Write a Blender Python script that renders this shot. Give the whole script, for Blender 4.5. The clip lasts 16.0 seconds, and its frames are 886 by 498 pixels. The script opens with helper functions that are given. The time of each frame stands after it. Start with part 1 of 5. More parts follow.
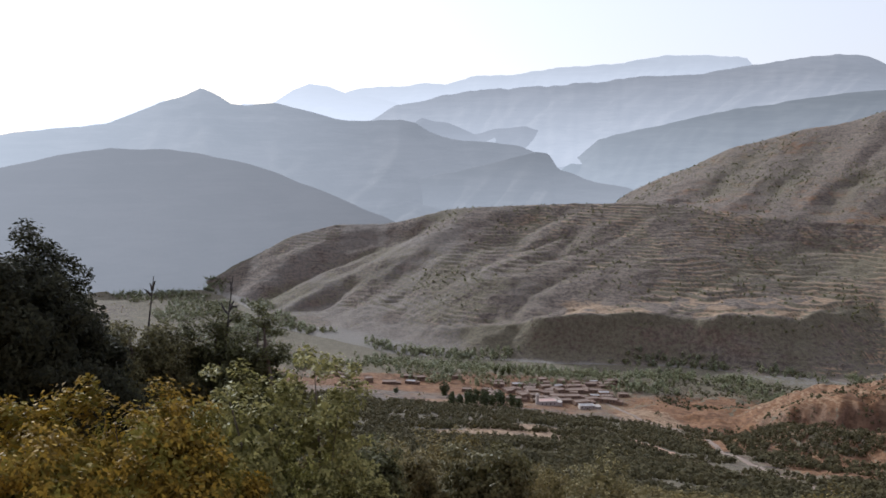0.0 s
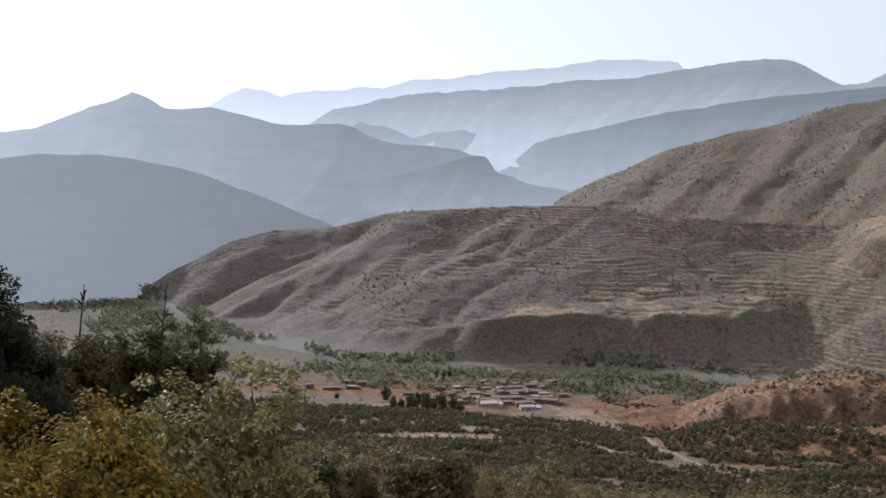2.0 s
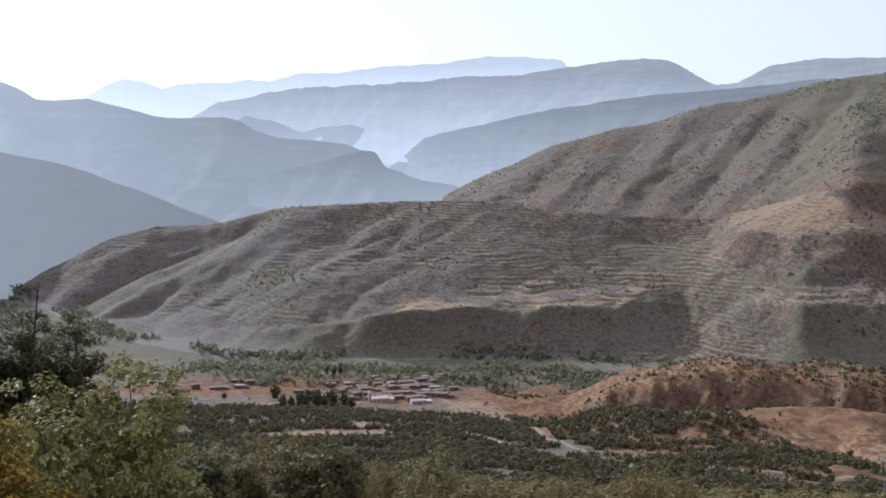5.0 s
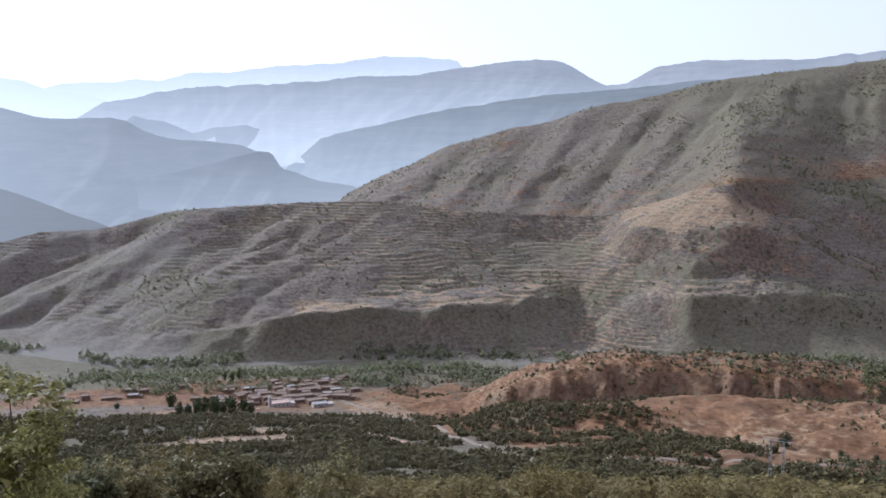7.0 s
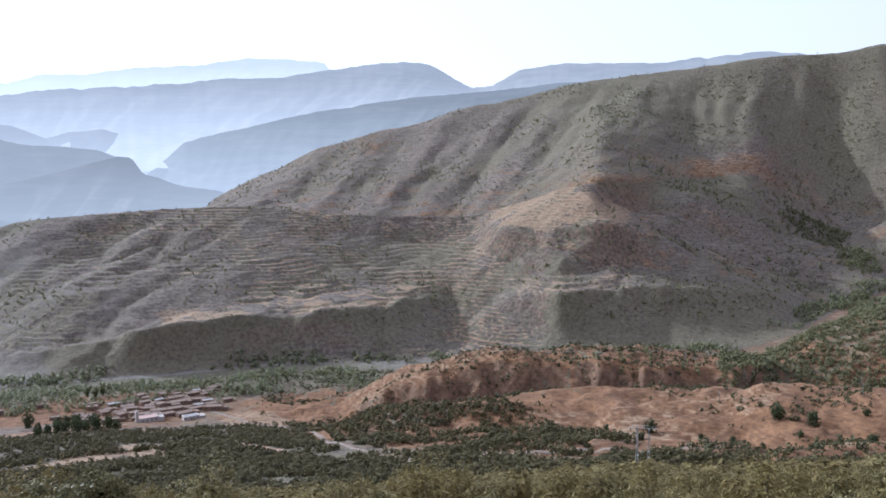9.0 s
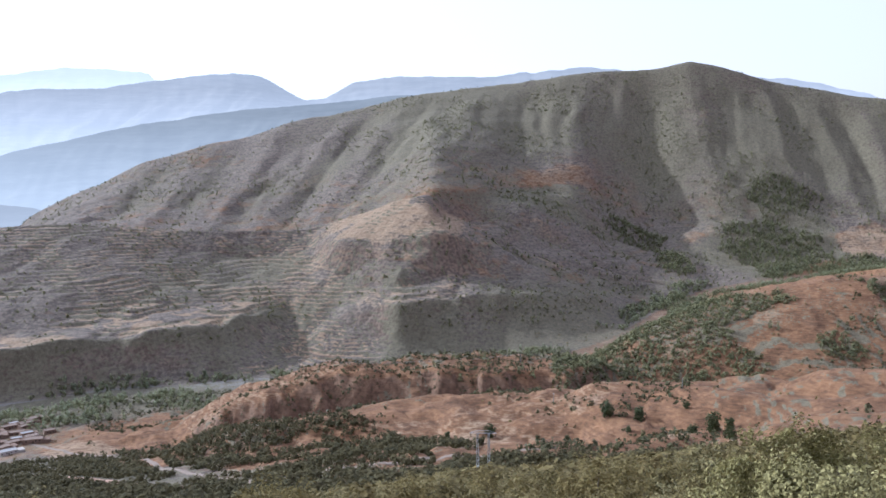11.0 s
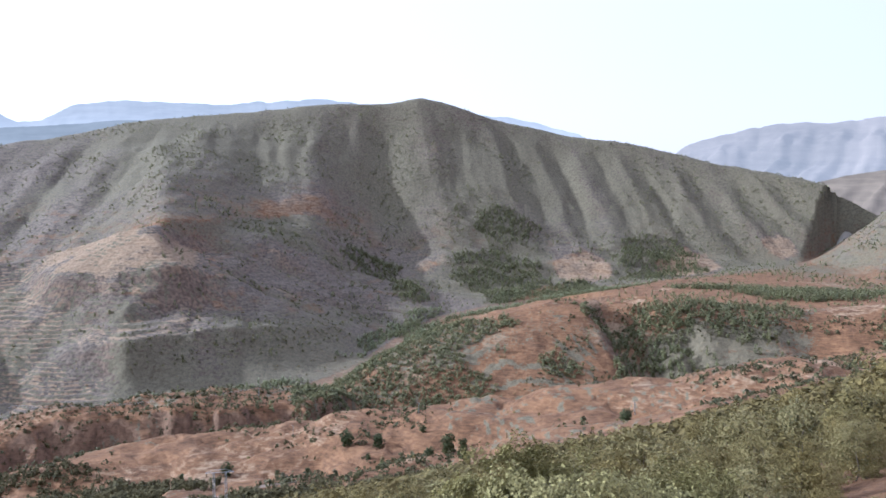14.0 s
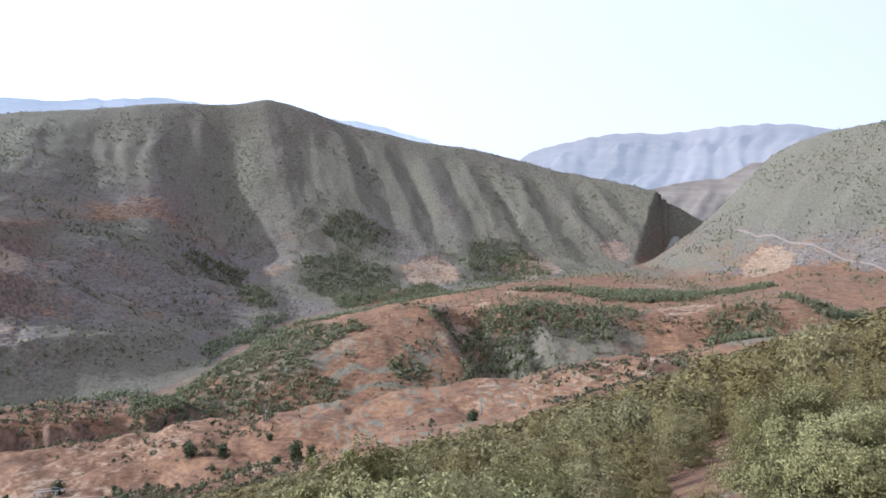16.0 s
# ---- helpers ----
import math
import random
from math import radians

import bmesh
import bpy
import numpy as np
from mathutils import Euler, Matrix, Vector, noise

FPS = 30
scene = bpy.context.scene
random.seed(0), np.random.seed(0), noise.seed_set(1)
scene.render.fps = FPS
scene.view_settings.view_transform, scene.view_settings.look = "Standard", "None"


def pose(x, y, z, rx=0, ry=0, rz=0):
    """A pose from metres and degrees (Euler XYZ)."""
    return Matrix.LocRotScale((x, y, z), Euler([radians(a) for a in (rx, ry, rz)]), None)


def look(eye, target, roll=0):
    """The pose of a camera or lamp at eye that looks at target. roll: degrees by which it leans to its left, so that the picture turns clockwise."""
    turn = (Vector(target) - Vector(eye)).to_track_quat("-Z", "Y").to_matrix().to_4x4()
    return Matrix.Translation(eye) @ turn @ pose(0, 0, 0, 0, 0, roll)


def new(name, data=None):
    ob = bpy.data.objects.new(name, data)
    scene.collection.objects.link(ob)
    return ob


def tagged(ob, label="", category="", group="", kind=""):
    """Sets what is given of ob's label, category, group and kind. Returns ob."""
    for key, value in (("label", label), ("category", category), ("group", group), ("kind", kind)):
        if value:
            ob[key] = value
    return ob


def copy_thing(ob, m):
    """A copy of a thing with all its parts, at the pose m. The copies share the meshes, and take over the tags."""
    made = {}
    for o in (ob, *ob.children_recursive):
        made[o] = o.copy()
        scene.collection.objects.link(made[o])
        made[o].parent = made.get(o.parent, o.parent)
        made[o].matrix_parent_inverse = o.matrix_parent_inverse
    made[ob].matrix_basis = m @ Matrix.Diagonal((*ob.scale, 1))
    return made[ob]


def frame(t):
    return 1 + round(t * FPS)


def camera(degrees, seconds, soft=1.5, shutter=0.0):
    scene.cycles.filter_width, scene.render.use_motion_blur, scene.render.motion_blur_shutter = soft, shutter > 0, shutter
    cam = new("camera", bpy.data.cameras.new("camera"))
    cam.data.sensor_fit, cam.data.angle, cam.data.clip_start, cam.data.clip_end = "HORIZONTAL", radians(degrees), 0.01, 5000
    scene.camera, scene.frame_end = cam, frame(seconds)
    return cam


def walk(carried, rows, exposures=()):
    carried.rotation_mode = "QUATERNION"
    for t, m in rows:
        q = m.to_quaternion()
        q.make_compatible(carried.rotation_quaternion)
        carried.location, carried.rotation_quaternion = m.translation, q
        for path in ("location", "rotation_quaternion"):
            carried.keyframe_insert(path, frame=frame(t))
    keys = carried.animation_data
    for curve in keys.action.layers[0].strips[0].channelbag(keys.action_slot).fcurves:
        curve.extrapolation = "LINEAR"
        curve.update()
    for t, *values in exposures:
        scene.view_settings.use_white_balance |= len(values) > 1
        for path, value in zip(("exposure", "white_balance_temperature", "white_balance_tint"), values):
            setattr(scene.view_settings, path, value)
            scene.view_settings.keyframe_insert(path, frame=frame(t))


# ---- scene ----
# ---- camera: a person on a hillside turns slowly to the right, the camera held at arm's length ----
cam = camera(53.5, 16.0, 1.6)
EYE, ARM = 235.0, 0.4
TURNS = [  # seconds, tilt, roll, heading
    (0.0, 82.75, -0.25, 0.03),
    (0.5, 82.78, -0.02, -1.00),
    (1.0, 82.86, 0.14, -2.01),
    (1.5, 82.94, -0.20, -2.96),
    (2.0, 83.00, -0.02, -3.96),
    (2.5, 83.05, -0.34, -4.83),
    (3.0, 83.00, -0.31, -5.99),
    (5.5, 82.66, -0.41, -12.69),
    (6.0, 82.64, -0.42, -14.37),
    (6.5, 82.68, -0.55, -16.02),
    (7.0, 82.74, -0.16, -17.78),
    (7.5, 82.78, 0.24, -19.66),
    (8.0, 82.82, 0.69, -21.91),
    (8.5, 82.82, 0.47, -24.30),
    (11.0, 83.59, 0.63, -36.87),
    (11.5, 83.87, 0.46, -42.02),
    (12.0, 84.25, 0.92, -45.33),
    (12.5, 84.62, 0.50, -47.27),
    (13.0, 84.99, 0.42, -49.78),
    (13.5, 85.27, 0.07, -51.95),
    (14.0, 85.52, -0.30, -53.81),
    (14.5, 85.65, -0.36, -56.78),
    (15.0, 85.69, -0.77, -59.69),
    (15.5, 85.82, -0.76, -61.56),
    (16.0, 85.90, -0.97, -63.62),
]
walk(cam, [(t, pose(ARM * math.sin(radians(-h)), ARM * (math.cos(radians(h)) - 1), EYE, rx, ry, h)) for t, rx, ry, h in TURNS],
     exposures=[(0.0, 1.4, 5700, 11), (5.0, 1.56, 5420, 11), (11.0, 1.99, 5130, 11), (16.0, 2.2, 5030, 11)])

# ---- sky and sun: low sun behind the ranges on the left ----
SUN_AZ, SUN_EL = -33.0, 24.0
world = bpy.data.worlds.new("sky")
scene.world = world
world.use_nodes = True
wn = world.node_tree
sky = wn.nodes.new("ShaderNodeTexSky")
sky.sky_type = "NISHITA"
sky.sun_disc = False
sky.sun_elevation, sky.sun_rotation = radians(SUN_EL), radians(SUN_AZ)
sky.altitude, sky.air_density, sky.dust_density, sky.ozone_density = 900, 1.0, 3.5, 0.6
wn.nodes["Background"].inputs["Strength"].default_value = 0.15
# dusty air whitens the whole sky, most on the sun's side and least away from it
where = wn.nodes.new("ShaderNodeTexCoord")
turned = wn.nodes.new("ShaderNodeMapping")
turned.vector_type = "TEXTURE"
turned.inputs["Rotation"].default_value = (0, -radians(SUN_EL), radians(90 - SUN_AZ))
wn.links.new(where.outputs["Generated"], turned.inputs["Vector"])
halves = wn.nodes.new("ShaderNodeMapping")
halves.inputs["Location"].default_value, halves.inputs["Scale"].default_value = (0.5, 0, 0), (0.5, 1, 1)
wn.links.new(turned.outputs[0], halves.inputs["Vector"])
glow = wn.nodes.new("ShaderNodeTexGradient")
wn.links.new(halves.outputs[0], glow.inputs["Vector"])
dust = wn.nodes.new("ShaderNodeMix")
dust.data_type = "RGBA"
dust.inputs[6].default_value, dust.inputs[7].default_value = (0.95, 0.75, 1.0, 1), (2.3, 2.24, 2.16, 1)
wn.links.new(glow.outputs[1], dust.inputs[0])
haze = wn.nodes.new("ShaderNodeMix")
haze.data_type = "RGBA"
haze.inputs[0].default_value = 0.92
wn.links.new(sky.outputs[0], haze.inputs[6])
wn.links.new(dust.outputs[2], haze.inputs[7])
wn.links.new(haze.outputs[2], wn.nodes["Background"].inputs[0])
sun = new("sun", bpy.data.lights.new("sun", "SUN"))
sun.data.energy, sun.data.angle, sun.data.color = 1.42, radians(0.8), (1.0, 0.95, 0.9)
sa, se = radians(SUN_AZ), radians(SUN_EL)
sun.matrix_world = look((0, 0, 900), (-math.sin(sa) * math.cos(se), -math.cos(sa) * math.cos(se), 900 - math.sin(se)))

# ---- numbers: noise, lines and ramps on arrays ----
def hashed(ix, iy, seed):
    h = (ix.astype(np.int64) * 374761393 + iy.astype(np.int64) * 668265263 + seed * 974711) & 0x7FFFFFFF
    h = ((h ^ (h >> 13)) * 1274126177) & 0x7FFFFFFF
    return ((h ^ (h >> 16)) & 0xFFFF) / 65535.0


def vnoise(x, y, seed=0):
    ix, iy = np.floor(x), np.floor(y)
    fx, fy = x - ix, y - iy
    fx, fy = fx * fx * (3 - 2 * fx), fy * fy * (3 - 2 * fy)
    a, b = hashed(ix, iy, seed), hashed(ix + 1, iy, seed)
    c, d = hashed(ix, iy + 1, seed), hashed(ix + 1, iy + 1, seed)
    return (a + (b - a) * fx) * (1 - fy) + (c + (d - c) * fx) * fy


def fbm(x, y, size, octaves=4, seed=0, gain=0.5):
    """Fractal noise about 0, between -1 and 1, with its largest lumps of the given size in metres."""
    total, amp, norm = 0.0, 1.0, 0.0
    for o in range(octaves):
        k = 2.0 ** o / size
        total = total + amp * (vnoise(x * k + 17.3 * o, y * k - 9.1 * o, seed + o) * 2 - 1)
        norm += amp
        amp *= gain
    return total / norm


def ramp(v, lo, hi):
    t = np.clip((v - lo) / (hi - lo), 0, 1)
    return t * t * (3 - 2 * t)


def smax(a, b, k):
    h = np.clip(0.5 + 0.5 * (a - b) / k, 0, 1)
    return b + (a - b) * h + k * h * (1 - h)


def along(line, x, y, soft=0.0):
    """Distance to a plan polyline of (x, y, z) points, its height and length run there, and the side (positive: left of its way).
    soft: metres over which the heights of neighbouring stretches blend."""
    best = np.full(x.shape, 1e12)
    height, run, side = np.zeros(x.shape), np.zeros(x.shape), np.zeros(x.shape)
    total, weight = np.zeros(x.shape), np.zeros(x.shape)
    gone = 0.0
    for (ax, ay, az), (bx, by, bz) in zip(line[:-1], line[1:]):
        dx, dy = bx - ax, by - ay
        length = math.hypot(dx, dy)
        t = np.clip(((x - ax) * dx + (y - ay) * dy) / length ** 2, 0, 1)
        d2 = (x - ax - t * dx) ** 2 + (y - ay - t * dy) ** 2
        m = d2 < best
        best = np.where(m, d2, best)
        height = np.where(m, az + t * (bz - az), height)
        run = np.where(m, gone + t * length, run)
        side = np.where(m, np.sign(dx * (y - ay) - dy * (x - ax)), side)
        if soft:
            d = np.sqrt(d2)
            w = length / (d + 2.0) ** 6 * 1e12
            total += w * (az + t * (bz - az))
            weight += w
        gone += length
    best = np.sqrt(best)
    if soft:
        k = ramp(best, 0, soft)
        height = height + (total / weight - height) * k
    return best, height, run, side


def steps(d, ds, hs):
    return np.interp(d, ds, hs)


# ---- the plan of the land: crests and the river, metres ----
RIVER = [(-900, 1900, -2), (-547, 1491, -6), (-429, 1410, -7), (-307, 1271, -8), (-209, 1089, -9), (-148, 1035, -9), (-50, 953, -10),
         (127, 915, -10), (249, 900, -9), (370, 850, -8), (468, 795, -6), (589, 750, -3), (680, 690, 4), (748, 695, 6), (816, 715, 9),
         (924, 756, 14), (1064, 797, 22), (1200, 760, 34), (1400, 640, 55), (1560, 500, 72), (1720, 430, 80), (1950, 430, 95)]
# the far side of the river as lines from its bank up to the skyline: bearing from the viewpoint, distance, height
BLUFF_TOP = [(-19.2, 1620, -7), (-14, 1340, -4), (-11.2, 1238, 2), (-6.1, 1134, 2), (-2.4, 1088, -3), (0.2, 1034, 12), (2.9, 1013, 28), (6.2, 994, 39), (10.8, 993, 45), (13.7, 996,
    41), (17.4, 1002, 41), (21.1, 1016, 42), (23.3, 1052, 52), (25, 1085, 44), (27.1, 1108, 42), (31.5, 1075, 46), (34.1, 1032, 59), (39.4, 1082, 61), (42.5, 1109, 57), (46.1,
    1154, 41), (50, 1250, 22), (55, 1440, 36), (60, 1490, 46), (65, 1560, 59), (70, 1620, 69), (75, 1750, 79)]
TERRACE_MID = [(-19, 1635, -9), (-14, 1360, 0), (-12.3, 1340, 12), (-9.8, 1310, 25), (-6.1, 1260, 32), (-2.4, 1216, 33), (2.8, 1110, 51), (5.0, 1063, 44), (10.8, 1053, 45), (17.4,
    1078, 49), (23.3, 1137, 52), (28.5, 1165, 58), (34.0, 1105, 68), (38.7, 1143, 72), (42.4, 1188, 68), (46, 1248, 55), (50, 1350, 40), (55, 1490, 47), (60, 1530, 56), (65, 1590,
    64), (70, 1645, 71), (75, 1760, 80)]
TERRACE_RIM = [(-19, 1650, -10), (-16, 1430, -4), (-14, 1390, 6), (-12.3, 1390, 24), (-9.8, 1390, 48), (-5, 1400, 76), (0.6, 1370, 108), (8, 1340, 120), (13.5, 1320, 122), (17.5,
    1310, 111), (21, 1312, 97), (25, 1315, 87), (28.5, 1290, 93), (30, 1220, 113), (33, 1180, 119), (37, 1170, 129), (39.3, 1215, 109), (42.4, 1330, 103), (45, 1385, 92), (50,
    1430, 55), (55, 1540, 62), (60, 1570, 67), (65, 1625, 74), (70, 1670, 76), (75, 1770, 82)]
TERRACE_CREST = [(-22, 1690, -25), (-18, 1560, -12), (-15.8, 1450, 0), (-14.1, 1420, 13), (-12.3, 1440, 36), (-9.8, 1470, 70), (-7.2, 1480, 90), (-5.3, 1470, 90), (-3.5, 1455, 92),
    (-1.6, 1440, 106), (0.6, 1430, 119), (3.5, 1417, 125), (7.9, 1403, 132), (13.5, 1382, 136), (17.5, 1368, 126), (21.2, 1356, 120), (24.9, 1350, 118), (27.8, 1350, 118), (29.6,
    1342, 129), (32.2, 1330, 147), (33.6, 1315, 159), (36.1, 1300, 171), (37.5, 1340, 137), (39.3, 1390, 122), (41, 1430, 146), (43, 1465, 146), (45.5, 1500, 130), (48, 1530, 98),
    (50, 1520, 70), (55, 1590, 85), (60, 1610, 85), (65, 1660, 90), (70, 1700, 85), (75, 1780, 84)]
MOUNTAIN_FOOT = [(-22, 1760, -37), (-10, 1660, 25), (0, 1560, 82), (13.5, 1500, 104), (21, 1470, 91), (28, 1465, 91), (33, 1430, 130), (35.4, 1380, 163), (36.1, 1345, 176), (39.9,
    1475, 177), (42.6, 1580, 176), (45.5, 1640, 183), (47.6, 1650, 140), (49.9, 1650, 99), (55, 1660, 130), (60, 1690, 113), (65, 1720, 113), (70, 1750, 98), (75, 1800, 86), (79,
    1820, 70)]
MOUNTAIN_CREST = [(6.5, 2150, -60), (9, 2150, 5), (10.6, 2147, 60), (11.8, 2142, 98), (13.9, 2132, 142), (15.9, 2123, 183), (17.9, 2114, 214), (21.1, 2099, 242), (24.5, 2084, 273),
    (27.4, 2071, 305), (31.0, 2054, 329), (35.3, 2034, 362), (40.4, 2011, 381), (44.7, 1991, 397), (47.5, 1994, 404), (50.3, 1998, 408), (52.2, 2000, 421), (53.7, 2002, 409),
    (55.3, 2004, 394), (58.2, 2008, 366), (60.7, 2010, 347), (62.0, 2010, 335), (65.3, 2010, 322), (68.2, 2010, 299), (70.8, 2006, 273), (73.7, 1992, 255), (76.5, 1978, 236),
    (78.6, 1970, 213), (80, 1965, 186), (80.8, 1960, 130), (82, 1960, 80), (84, 1960, 50)]
# ridges and gullies of the long mountain: bearing at its crest, 1 ridge or 0 gully
RIBS = [(14, 0.5), (18.9, 1), (20.3, 0), (23.1, 1), (24.8, 0), (27.2, 1), (28.7, 0), (30.9, 1), (32.3, 0), (34.5, 1), (36.0, 0), (39.7, 1), (42.6, 0), (46.2, 1), (50.2, 0), (52.2, 1), (54.5, 0),
        (56.5, 1), (57.7, 0.15), (59.3, 0.9), (60.6, 0), (61.8, 1), (63.2, 0.1), (64.6, 0.85), (66.1, 0), (67.5, 1), (69.0, 0.1), (70.4, 0.9), (72.0, 0), (73.3, 0.9), (74.6, 0.1), (75.7, 0.8), (77, 0.1), (78.2, 0.9), (86, 1)]
SPUR_CREST = [(535, 560, 28), (578, 517, 57), (612, 501, 73), (646, 483, 88), (676, 468, 99), (708, 447, 110), (747, 413, 118), (783, 376, 119),
              (817, 338, 122), (854, 283, 113), (900, 200, 112), (960, 80, 125)]
BENCH_CREST = [(236, 676, 12), (286, 650, 46), (352, 605, 60), (430, 550, 66), (500, 505, 60)]
RED_CREST = [(235, 480, 64), (290, 440, 76), (345, 395, 84), (400, 330, 96), (450, 230, 114), (500, 120, 136)]
RIGHT_CREST = [(2226, 329, 81), (2184, 305, 139), (2143, 276, 183), (2103, 243, 240), (2062, 205, 305), (2021, 163, 343), (1980, 107, 361), (1939, -5, 377), (1890, -127, 381),
    (1833, -250, 379)]
PLOTS = [(30, 490, 52, 20, "pale"), (166, 672, 24, 40, "pale"), (174, 540, 20, 45, "red"), (770, 362, 26, 24, "pale"), (715, 1016, 70, 30, "pale"), (880, 130, 50, 60, "red"), (330,
         330, 70, 90, "red"), (1275, 735, 60, 30, "red"), (1225, 520, 80, 40, "red"), (250, 420, 60, 50, "red"), (20, 815, 140, 40, "red"), (520, 650, 90, 60, "red"), (816, 320,
         38, 26, "red"), (935, 150, 48, 40, "red"), (841, 152, 50, 30, "red"), (694, 315, 18, 22, "red"), (1448, 739, 60, 50, "pale"), (1590, 590, 70, 50, "pale"), (1770, 475, 26,
         30, "pale"), (1576, 167, 60, 40, "pale"), (1000, 330, 60, 30, "red"), (46, 528, 34, 26, "pale"), (189, 690, 26, 34, "red")]
RAVINE = [(757, 352, 0), (740, 330, 0), (722, 306, 0), (700, 286, 0), (668, 268, 0), (640, 250, 0), (600, 232, 0)]
# stands of pines: bearing, distance, half width, half depth; those at 66.8 and 68.8 also darken the ravine in place of
# shade
PINE_STANDS = [(75.6, 1180, 80, 60), (73.0, 880, 50, 70), (83, 890, 32, 60), (67.7, 1690, 70, 70), (62.4, 1480, 55, 60), (81.5, 1300, 65, 50), (57.6, 1540, 70, 90), (57.4, 1707,
    66, 45), (49.3, 1560, 45, 40), (51.5, 1447, 28, 50), (66.8, 800, 24, 70), (68.8, 770, 26, 60), (78.5, 1010, 60, 25), (87, 1000, 40, 60), (52, 1250, 20, 70), (70.5, 1260, 70, 22)]
ROADS = {"road_valley": [(126, 350), (151, 342), (193, 340), (213, 323), (241, 317), (261, 299), (277, 279)],
         "road_village": [(105, 567), (112, 495), (119, 457), (123, 429), (130, 395), (138, 365)],
         "road_fields": [(127, 777), (148, 737), (158, 664), (167, 600), (170, 540), (158, 470), (155, 393), (158, 347)],
         "road_hillside": [(1740, 240), (1690, 190), (1600, 90), (1510, -10), (1430, -90)]}
DOWN = (math.sin(radians(18)), math.cos(radians(18)))


def smooth_table(line, soft=1.0):
    """A line of (bearing, distance, height) drawn finely and rounded over the given degrees."""
    a = np.arange(-30.0, 86.0, 0.2)
    p = np.array(line, float)
    k = np.hanning(int(soft / 0.2) * 2 + 3)
    k = k / k.sum()
    n = len(k) // 2
    return [a] + [np.convolve(np.pad(np.interp(a, p[:, 0], p[:, i]), n, mode="edge"), k, mode="valid") for i in (1, 2)]


BANK = smooth_table(sorted((math.degrees(math.atan2(x, y)), math.hypot(x, y), z) for x, y, z in RIVER))
FAR_LINES = [smooth_table(line) for line in (BLUFF_TOP, TERRACE_MID, TERRACE_RIM, TERRACE_CREST, MOUNTAIN_FOOT)] + [smooth_table(MOUNTAIN_CREST, 0.4)]
RIB_AT = list(zip(*RIBS))


def wood_edge(x, y):
    """How far the juniper wood of the near hillside reaches on each bearing."""
    return np.interp(np.degrees(np.arctan2(x, y)), [-60, -10, 0, 15, 25, 33, 40, 45, 55, 65, 75, 92], [700, 690, 670, 640, 570, 490, 420, 350, 240, 190, 235, 260]) + 45 * fbm(x, y, 70, 3, 23)


